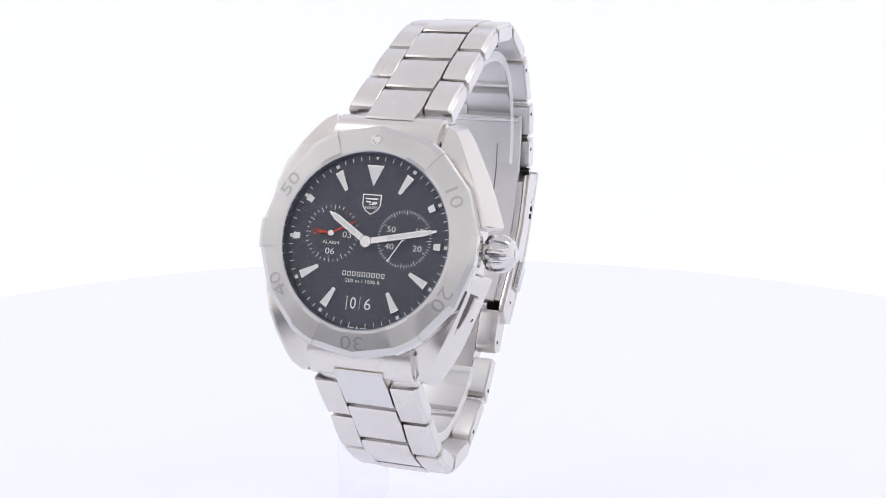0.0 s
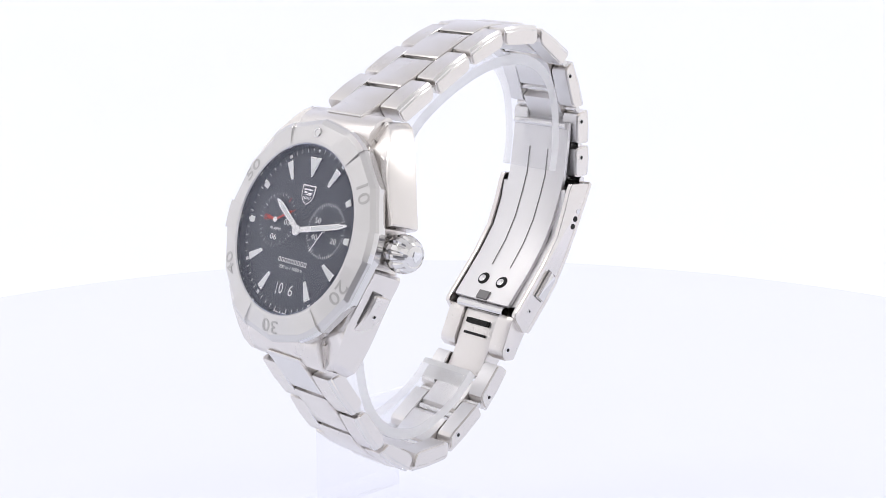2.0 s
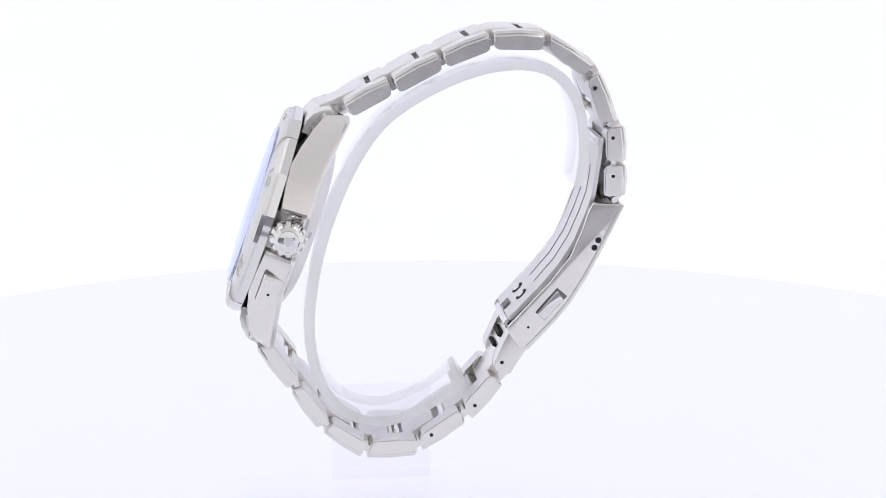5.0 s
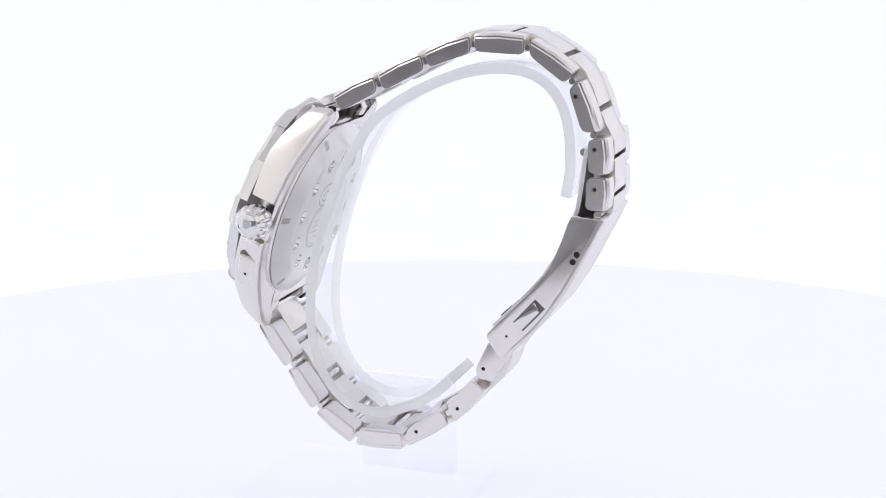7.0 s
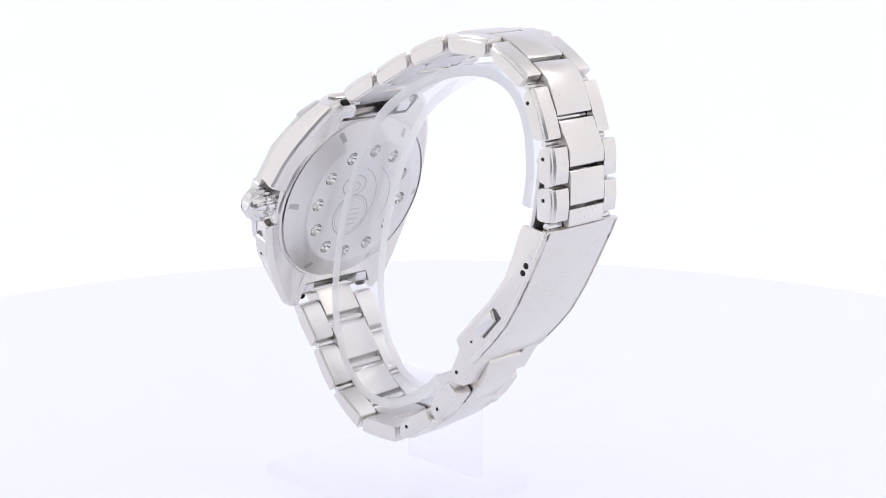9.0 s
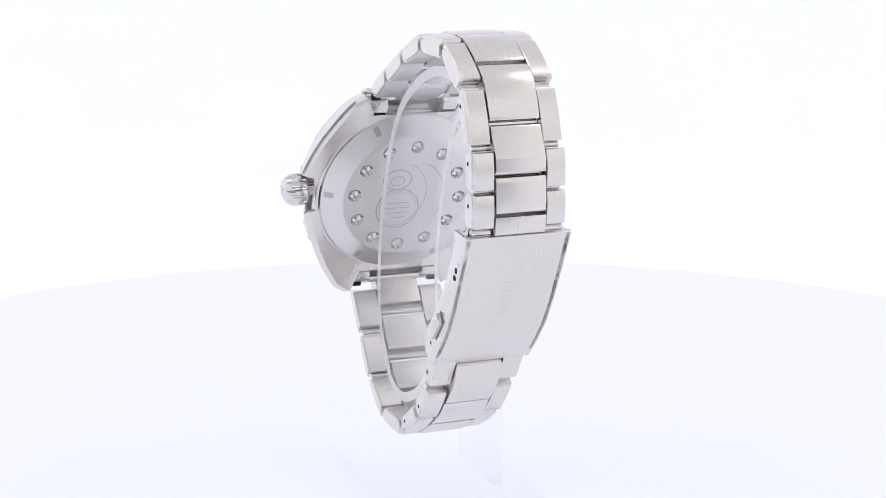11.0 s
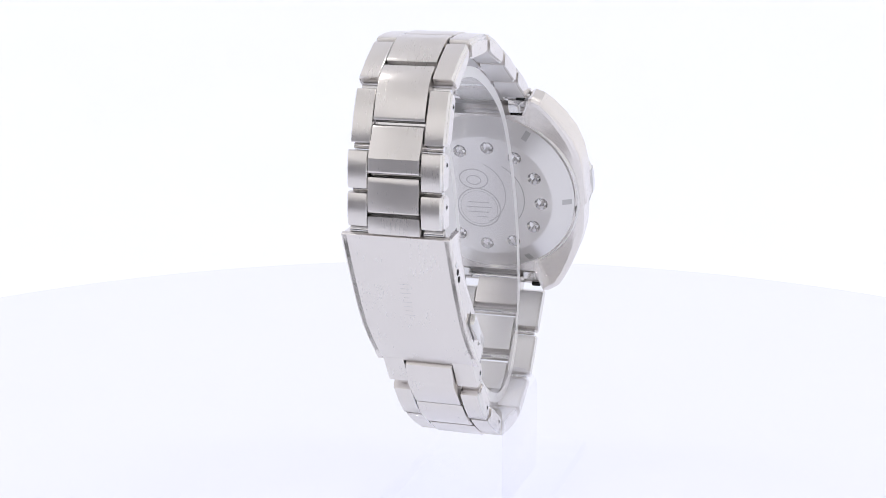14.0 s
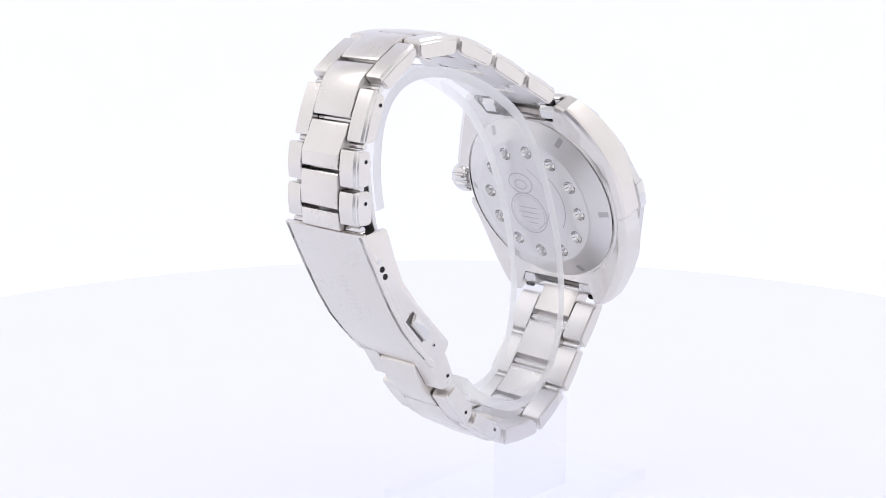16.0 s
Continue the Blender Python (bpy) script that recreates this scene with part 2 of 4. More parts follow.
def build_tent():
    # back wall and floor are one sweep with a round bend
    prof = [(YF, ZF), (0.45, ZF)]
    for i in range(1, 9):
        a = math.pi / 2 * i / 8
        prof.append((0.45 + 0.3 * math.sin(a), ZF + 0.3 - 0.3 * math.cos(a)))
    prof.append((YB, ZT))
    bm = bmesh.new()
    rows = [[bm.verts.new((x, y, z)) for y, z in prof] for x in (-XW, XW)]
    low = [[bm.verts.new((x, y + 0.01 * (y > 0.45), z - 0.01)) for y, z in prof] for x in (-XW, XW)]
    for i in range(len(prof) - 1):
        bm.faces.new((rows[0][i], rows[1][i], rows[1][i + 1], rows[0][i + 1]))
        bm.faces.new((low[0][i], low[0][i + 1], low[1][i + 1], low[1][i]))
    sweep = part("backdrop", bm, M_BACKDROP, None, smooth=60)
    tagged(sweep, "smooth white seamless sweep with emission added to whiten it", "backdrop", kind="structure")
    # tent walls stand out of view; their glow is added to light the steel
    tagged(room_wall("wall_west", [(-XW, YO, ZF), (-XW, YB, ZF), (-XW, YB, ZT), (-XW, YO, ZT)], -0.01, M_TENT), "unseen white side of a light tent, given glow to light the watch", "wall")
    # low grey panels out of view, added to darken reflections in the steel
    tagged(room_wall("wall_southwest", [(-XW, YF, ZF), (-XW, YO, ZF), (-XW, YO, ZS), (-XW, YF, ZS)], -0.01, M_FRONT), "unseen low grey panel added on one side for dark reflections", "wall")
    tagged(room_wall("wall_southwest_upper", [(-XW, YF, ZS), (-XW, YO, ZS), (-XW, YO, ZT), (-XW, YF, ZT)], -0.01, M_TENT), "unseen white upper side panel, given glow for bright reflections", "wall")
    tagged(room_wall("wall_east", [(XW, YF, ZF), (XW, YB, ZF), (XW, YB, ZT), (XW, YF, ZT)], 0.01, M_TENT), "unseen white side of a light tent, given glow to light the watch", "wall")
    tagged(room_wall("wall_south", [(-XW, YF, ZF), (XW, YF, ZF), (XW, YF, ZS), (-XW, YF, ZS)], -0.01, M_FRONT), "unseen low grey panel standing in for the dark room in front", "wall")
    tagged(room_wall("wall_south_upper", [(-XW, YF, ZS), (XW, YF, ZS), (XW, YF, ZT), (-XW, YF, ZT)], -0.01, M_TENT), "unseen white upper front panel, given glow for bright reflections", "wall")
    tagged(room_wall("floor", [(-XW, YF, ZF + 0.004), (0.0, YF, ZF + 0.004), (0.0, YO, ZF + 0.004), (-XW, YO, ZF + 0.004)], 0.002, M_FRONT), "unseen grey panel laid low for dark reflections in the steel", "floor")
    tagged(room_wall("ceiling", [(-XW, YF, ZT), (XW, YF, ZT), (XW, YB, ZT), (-XW, YB, ZT)], 0.01, M_CEIL), "unseen white top of a light tent, given glow", "ceiling")
    # bodies for the two added bar lamps, out of view
    for side in (-1, 1):
        bm = bmesh.new()
        bmesh.ops.create_cube(bm, size=1, matrix=Matrix.Translation((side * 0.475, 0.05, 0.645)) @ Matrix.Rotation(side * radians(-30), 4, "Y") @ Matrix.Diagonal((0.036, 0.72, 0.012, 1)))
        bevel(bm, 2, 2)
        tagged(part("added_bar", bm, M_CEIL), "unseen slim white bar added to carry a fill lamp", "light bar", "light bars")


def build_turntable():
    base = new("turntable")
    tagged(base, "round white acrylic turntable with glow added, under the watch stand", "turntable")
    R = 0.224
    bm = bmesh.new()
    prof = [(R - 0.02, -0.028), (R - 0.002, -0.026), (R, -0.023), (R, -0.003), (R - 0.001, -0.0008), (R - 0.003, 0.0)]
    loops = [[bm.verts.new((r * math.cos(2 * math.pi * i / 128), r * math.sin(2 * math.pi * i / 128), z)) for i in range(128)] for r, z in prof]
    for a, b in zip(loops, loops[1:]):
        for i in range(128):
            j = (i + 1) % 128
            bm.faces.new((a[i], a[j], b[j], b[i]))
    bm.faces.new(loops[-1])
    bm.faces.new(loops[0])
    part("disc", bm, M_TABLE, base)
    bm = bmesh.new()
    bmesh.ops.create_cone(bm, cap_ends=True, segments=64, radius1=0.12, radius2=0.11, depth=0.004, matrix=Matrix.Translation((0, 0, -0.0285)))
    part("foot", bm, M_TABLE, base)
    return base


build_tent()
turntable = build_turntable()


# ---- the watch ----
watch = new("wristwatch")
tagged(watch, "steel wristwatch with black dial on a clear stand", "wristwatch")

# side outlines of the outer links: outer start, outer end, inner end, inner start (y, z), with half widths at start and end
UPPER = [
    ((-20.2, 30.6), (-11.6, 35.0), (-10.9, 32.3), (-18.6, 28.2), 10.3, 10.25),
    ((-10.8, 35.2), (-2.0, 39.6), (-1.2, 37.0), (-9.6, 32.6), 10.25, 10.15),
    ((-1.3, 39.9), (7.7, 43.4), (8.1, 40.6), (-0.4, 37.4), 10.1, 9.8),
    ((8.5, 43.5), (18.4, 43.3), (18.2, 40.4), (8.7, 40.7), 9.7, 9.3),
    ((19.3, 42.9), (28.1, 37.3), (26.0, 35.3), (19.2, 40.3), 9.3, 9.1),
    ((28.9, 35.9), (32.6, 26.4), (29.6, 26.3), (26.8, 34.4), 9.1, 9.1),
    ((33.9, 25.5), (34.3, 18.5), (31.0, 18.6), (30.8, 25.0), 9.1, 9.1),
    ((34.4, 17.9), (34.3, 11.6), (30.6, 11.5), (30.7, 17.7), 9.1, 9.1),
]
LOWER = [
    ((-37.4, -16.9), (-31.5, -25.4), (-29.6, -23.4), (-34.6, -16.4), 10.3, 10.25),
    ((-31.0, -25.9), (-25.8, -33.8), (-23.9, -32.2), (-29.0, -25.0), 10.25, 10.15),
    ((-25.0, -34.4), (-17.5, -40.1), (-16.4, -37.5), (-23.2, -32.9), 10.1, 9.8),
    ((-16.6, -40.2), (-6.4, -40.2), (-6.3, -37.2), (-15.4, -37.2), 9.7, 9.3),
    ((-5.6, -39.4), (3.3, -33.7), (2.0, -31.3), (-5.8, -36.5), 9.1, 9.1),
    ((4.3, -33.2), (10.6, -26.0), (8.2, -24.2), (2.9, -30.2), 9.1, 9.1),
]
PINS = {("u", 3): (10.75, 42.0), ("u", 4): (20.8, 40.4), ("u", 5): (28.3, 33.0), ("u", 6): (32.1, 23.2), ("u", 7): (32.3, 15.6),
        ("l", 3): (-13.7, -38.7), ("l", 4): (-3.6, -36.6), ("l", 5): (5.2, -30.7)}
MID = 4.85
RISE = 0.75          # the bracelet is domed across its width


def mix2(a, b, f):
    return (a[0] + (b[0] - a[0]) * f, a[1] + (b[1] - a[1]) * f)


def rounded(quad, bow=0.25):
    """A link's side outline with its corners cut and its outer face slightly bowed."""
    os_, oe, ie, is_ = [Vector(q) for q in quad]
    mid = (os_ + oe + ie + is_) / 4
    pts = []
    qs = [os_, oe, ie, is_]
    for i, q in enumerate(qs):
        a, b = qs[i - 1], qs[(i + 1) % 4]
        k = 0.55 if i < 2 else 0.95
        pts.append(q + (a - q).normalized() * k)
        pts.append(q + ((a - q).normalized() + (b - q).normalized()) * k * 0.28)
        pts.append(q + (b - q).normalized() * k)
        if i == 0:
            m = (os_ + oe) / 2
            pts.append(m + (m - mid).normalized() * bow)
    return [tuple(p) for p in pts]


def outer_link(row, side):
    """One side piece of a link: inner face at the middle piece, outer face tapering with the bracelet."""
    pts = rounded(row[:4])
    bm = bmesh.new()
    os_, oe, ie, is_ = [Vector(q) for q in row[:4]]
    d = (oe - os_)
    deep = ((ie + is_) - (os_ + oe)) / 2
    outward = -deep.normalized()
    inner_x = MID + 0.2
    loops = []
    for k, lift in ((0.0, RISE), (0.88, RISE * 0.95), (1.0, 0.0)):
        loop = []
        for p in pts:
            q = Vector(p)
            f = max(0, min(1, (q - os_).dot(d) / d.length_squared))
            g = max(0, min(1, (q - os_ - d * f).dot(deep) / deep.length_squared))
            w = row[4] + (row[5] - row[4]) * f
            q = q + outward * lift * (1 - g)
            loop.append(bm.verts.new(at_watch((side * (inner_x + (w - inner_x) * k), q.x, q.y))))
        loops.append(loop)
    bm.faces.new(loops[0])
    bm.faces.new(loops[-1][::-1])
    for a, b in zip(loops, loops[1:]):
        for i in range(len(pts)):
            j = (i + 1) % len(pts)
            bm.faces.new((a[i], b[i], b[j], a[j]))
    bmesh.ops.recalc_face_normals(bm, faces=bm.faces)
    outs = set(loops[-1])
    rim = [e for e in bm.edges if all(v in outs for v in e.verts)]
    bmesh.ops.bevel(bm, geom=rim, offset=0.32 * MM, segments=2, affect="EDGES")
    rim = [e for e in bm.edges if all(abs(v.co.x - at_watch((side * inner_x, 0, 0)).x) < 1e-7 for v in e.verts)]
    bmesh.ops.bevel(bm, geom=rim, offset=0.14 * MM, segments=1, affect="EDGES")
    ob = part("outer_link", bm, M_BRUSH_L, watch, smooth=28)
    ob.data.materials.append(M_SIDE)
    ob.data.materials.append(M_EDGE)
    ob.data.materials.append(M_INNER)
    inward = Vector((0, -outward.x, -outward.y))
    for f in ob.data.polygons:
        if f.normal.dot(inward) > 0.8:
            f.material_index = 3
        elif abs(f.normal.x) > 0.9:
            f.material_index = 1
        elif abs(f.normal.x) > 0.3:
            f.material_index = 2
    return ob


def centre_link(a, b, first=0.62, last=0.62):
    """The middle piece that bridges two neighbouring links, from part way along one to part way along the next."""
    def on(row, f, lift):
        p = Vector(mix2(row[0], row[1], f))
        q = Vector(mix2(row[3], row[2], f))
        return p + (p - q).normalized() * (lift + RISE)
    path = [on(a, first + 0.045, 0.1), on(a, first + 0.1, 0.28), on(a, 0.86, 0.34), (on(a, 1.0, 0.2) + on(b, 0.0, 0.2)) / 2, on(b, 0.2, 0.34), on(b, last - 0.1, 0.28), on(b, last - 0.045, 0.1)]
    d = path[-1] - path[0]
    centre = (Vector(a[2]) + Vector(b[3])) / 2
    nrm = Vector((d.y, -d.x))
    if nrm.dot(centre - path[3]) < 0:
        path = path[::-1]
    bm = strip([tuple(p) for p in path], 3.6, -MID, MID, 0.22)
    link = part("centre_link", bm, M_BRUSH_L, watch, smooth=20)
    link.data.materials.append(M_INNER)
    inward = (centre - path[3]).normalized()
    for f in link.data.polygons:
        if f.normal.dot(Vector((0, inward.x, inward.y))) > 0.75:
            f.material_index = 1
    return link


def from_dial(v, n):
    p = DIAL + UP * v + OUT * n
    return (p.y, p.z)


# where the bracelet meets the case, as rows like the links' own
CASE_TOP = (from_dial(20.5, -2.6), from_dial(24.0, -5.6), from_dial(23.2, -8.4), from_dial(20.0, -5.6), 10.3, 10.3)
CASE_LOW = (from_dial(-20.5, -2.6), from_dial(-24.2, -5.4), from_dial(-23.4, -8.2), from_dial(-20.0, -5.6), 10.3, 10.3)


def pin_head(y, z, half, side, parent):
    x = side * half
    bm = rod((x - side * 0.3, y, z), (x + side * 0.03, y, z), 0.62, 14)
    ob = part("pin", bm, M_POLISH, parent)
    # black disc laid on the pin head as its slot's shade
    part("pin_slot", rod((x - side * 0.25, y + 0.1, z), (x + side * 0.05, y + 0.1, z), 0.38, 12), M_RECESS_SHADE, parent)
    return ob


def bracelet():
    for key, rows in (("u", UPPER), ("l", LOWER)):
        for i, row in enumerate(rows):
            for side in (-1, 1):
                link = outer_link(row, side)
                if (key, i) in PINS:
                    pin_head(*PINS[key, i], row[5], side, link)
            if i + 1 < len(rows):
                centre_link(row, rows[i + 1])
                p, q = Vector(mix2(row[0], row[1], 0.62)), Vector(mix2(row[3], row[2], 0.62))
                part("link_core", rod((-MID, *mix2(p, q, 0.55)), (MID, *mix2(p, q, 0.55)), 0.8, 12), M_POLISH, watch)
                gap = (Vector(row[1]) * 0.25 + Vector(row[2]) * 0.25 + Vector(rows[i + 1][0]) * 0.25 + Vector(rows[i + 1][3]) * 0.25)
                part("hinge_bar", rod((-row[5] + 0.7, *gap), (row[5] - 0.7, *gap), 0.58, 14), M_POLISH, watch)


bracelet()
centre_link(CASE_TOP, UPPER[0])
centre_link(CASE_LOW, LOWER[0])
# the last upper link is solid across at the clasp, the last lower one meets the tongue
last = UPPER[-1]
part("end_block", prism([(35.3, 13.7), (35.1, 10.6), (34.7, 10.3), (30.9, 10.35), mix2(last[3], last[2], 0.66)], -MID - 0.05, MID + 0.05, at_watch, 0.2), M_BRUSH_L, watch)


# ---- case ----
def case_outline():
    """The case seen from the front as (u, v): the crown's side from 12 to 6 o'clock, then the plain side back up."""
    crown_half = [(0, 19.3), (4, 19.3), (8, 19.3), (10.55, 19.3), (10.6, 21.5), (10.65, 23.4), (11.6, 24.0), (13.4, 23.0), (15.0, 21.0), (17.0, 17.8),
                  (19.2, 14.0), (21.0, 10.3), (21.8, 8.4), (22.4, 7.0), (22.8, 6.0), (23.0, 5.5), (23.0, 5.1), (22.7, 4.9), (20.2, 4.2), (20.0, 0), (20.2, -3.6),
                  (21.6, -4.0), (21.9, -4.5), (21.8, -5.2), (21.5, -6.2), (21.0, -7.6), (20.3, -10.0), (18.9, -14.0), (17.3, -17.8), (15.6, -20.8), (14.2, -22.9),
                  (12.0, -24.2), (10.65, -24.0), (10.6, -21.5), (10.55, -19.3), (8, -19.3), (4, -19.3)]
    plain_half = [(0, -19.3), (-4, -19.3), (-8, -19.3), (-10.55, -19.3), (-10.6, -21.5), (-10.65, -24.0), (-12.0, -24.2), (-14.2, -22.9), (-15.6, -20.8), (-17.2, -17.8),
                  (-18.8, -14.0), (-20.0, -10.0), (-20.5, -6.0), (-20.6, -3.2), (-20.7, -2.9), (-21.2, -2.5), (-21.3, -2.1), (-21.2, 2.0), (-21.0, 6.0), (-20.4, 10.0),
                  (-19.0, 14.0), (-17.0, 17.8), (-15.0, 21.0), (-13.4, 23.0), (-11.6, 24.0), (-10.65, 23.4), (-10.6, 21.5), (-10.55, 19.3), (-8, 19.3), (-4, 19.3)]
    return crown_half + plain_half


def build_case():
    pts = case_outline()

    def top(v):
        return -1.5 - 3.1 * max(0, (abs(v) - 14) / 9.5) ** 1.4

    def low(v):
        return -7.7 - 2.2 * max(0, (abs(v) - 10) / 14) ** 1.4

    bm = bmesh.new()
    loops = []
    n = len(pts)
    levels = [("in", None), (1.5, 0.05), (0.8, -0.1), (0.3, -0.4), (0.1, 1.3), (0.45, 0.75), (1.1, 0.3), (2.0, 0.0), ("back", None)]
    crown_side = (0, 1.9, 1.6, 1.45, 0.1, 0.0, 0.45, 1.2, 0)
    plain_side = (0, 1.0, 0.5, 0.2, 0.3, 0.5, 1.0, 1.7, 0)
    for k, (inset, drop) in enumerate(levels):
        loop = []
        for u, v in pts:
            r = math.hypot(u, v)
            if inset == "in":
                q, h = 16.8 / r, -1.6
            elif inset == "back":
                q, h = 18.0 / r, -7.95
            else:
                inset = crown_side[k] if u > 0 else plain_side[k]
                q = (r - inset) / r
                wing = max(0, u - 20.5) * 0.25
                h = (top(v) - wing + drop) if k < 4 else (low(v) + drop)
            if abs(u) < 10.7 and drop is not None:      # walls of the slot between the lugs stay upright
                loop.append(bm.verts.new(at_dial((u, v - math.copysign(0.25 * inset, v) * (abs(v) > 20), h))))
                continue
            loop.append(bm.verts.new(at_dial((u * q, v * q, h))))
        loops.append(loop)
    for a, b in zip(loops, loops[1:]):
        for i in range(n):
            j = (i + 1) % n
            bm.faces.new((a[i], a[j], b[j], b[i]))
    bm.faces.new(loops[-1])
    case = part("case", bm, M_BRUSH_X, watch, "brushed and polished steel case with lugs", smooth=14)
    case.data.materials.append(M_FLANK)
    for f in case.data.polygons:
        if abs(f.normal.dot(OUT)) < 0.35 and abs(f.normal.x) > 0.3:
            f.material_index = 1
    # end links that fill the space between the lugs
    for s, v1 in ((1, 24.0), (-1, 24.2)):
        prof = [(s * 18.0, -1.8), (s * 20.4, -1.95), (s * 22.2, -2.9), (s * (v1 - 0.4), -4.6), (s * v1, -5.6), (s * (v1 - 0.4), -6.8), (s * 22.9, -6.4), (s * 22.3, -4.9), (s * 18.0, -4.4)]
        part("end_link", prism(prof, -10.2, 10.2, at_dial, 0.22), M_BRUSH_L, watch)
        for x in (-8.2, 8.2):
            part("end_link_tab", prism([(s * 19.0, -7.0), (s * 22.4, -7.0), (s * 22.8, -8.3), (s * 21.6, -9.0), (s * 19.8, -8.8)], x - 2.1, x + 2.1, at_dial, 0.2), M_POLISH, watch)
            # black block put in for the shade between tab and lug
            part("spring_bar_gap_shade", prism([(s * 22.7, -8.6), (s * 23.5, -8.4), (s * 23.5, -7.4), (s * 22.7, -7.4)], x * 1.06 - 0.9, x * 1.06 + 0.9, at_dial), M_RECESS_SHADE, watch, smooth=0)
        part("spring_bar", rod((-10.6, s * 22.6, -7.2), (10.6, s * 22.6, -7.2), 0.9, 14, at_dial), M_POLISH, watch)
    return case


build_case()


def bezel_radius(flat, tab):
    """Outer edge: straight facets between six raised grips."""
    def radius(a, r):
        d = math.degrees(a) % 60 - 30            # 0 at a grip
        if abs(d) < 7.5:
            return r + tab
        e = (abs(d) - 7.5)                        # one flat facet a side, meeting half way between the grips
        return r * math.cos(radians(11.25)) / math.cos(radians(e - 11.25)) + flat
    return radius


def build_bezel():
    edge = bezel_radius(0.0, 0.15)
    bm = bmesh.new()
    angles = []
    for k in range(6):
        for d in (-30, -26.25, -22.5, -18.75, -15, -11.25, -7.51, -7.49, -3.7, 0, 3.7, 7.49, 7.51, 11.25, 15, 18.75, 22.5, 26.25):
            angles.append(radians(60 * k + 30 + d))
    prof = [(16.05, 0.4, 0), (16.05, 1.65, 0), (16.25, 1.85, 0), (16.8, 1.85, 0), (20.0, 1.2, 1), (20.9, 0.55, 1), (21.2, 0.05, 1), (21.2, -1.45, 1), (20.5, -1.7, 1), (16.0, -1.7, 0)]
    loops = []
    for r, h, outer in prof:
        loop = []
        for a in angles:
            d = (math.degrees(a) % 60) - 30
            grip = abs(d) < 7.5
            q = edge(a, r) if outer else r
            loop.append(bm.verts.new(at_dial((q * math.sin(a), q * math.cos(a), h + (0.38 if grip and 0.3 < h < 1.5 and r > 17.5 else 0) + (0.1 if grip and r == 16.8 else 0)))))
        loops.append(loop)
    n = len(angles)
    for a, b in zip(loops, loops[1:] + loops[:1]):
        for i in range(n):
            j = (i + 1) % n
            bm.faces.new((a[i], a[j], b[j], b[i]))
    bezel = part("bezel", bm, M_BEZEL, watch, "brushed steel twelve-sided diving bezel with six grips", smooth=12)
    bezel.data.materials.append(M_POLISH)
    for f in bezel.data.polygons:
        if abs(f.normal.dot(OUT)) < 0.5:
            f.material_index = 1
    slope = (1.85 - 1.2) / 2.95

    def on_bezel(p):
        return at_dial((p[0], p[1], p[2] + 1.85 - slope * max(0, math.hypot(p[0], p[1]) - 16.8)))
    for text, a in (("10", 60), ("20", 120), ("30", 180), ("40", 240), ("50", 300)):
        u, v = polar(18.3, a)
        lettering(text, 3.4, u, v, -0.1, M_MARK, bezel, a, "numeral", 0.2, 1.4, on_bezel)
    bm, loops = ring([(0.98, 1.1), (0.98, 1.72), (0.85, 1.8), (0.62, 1.76), (0.55, 1.66), (0.05, 1.66)], 32, centre=(0, 18.3))
    part("zero_marker", bm, M_POLISH, bezel, "raised round zero marker")
    return bezel


build_bezel()


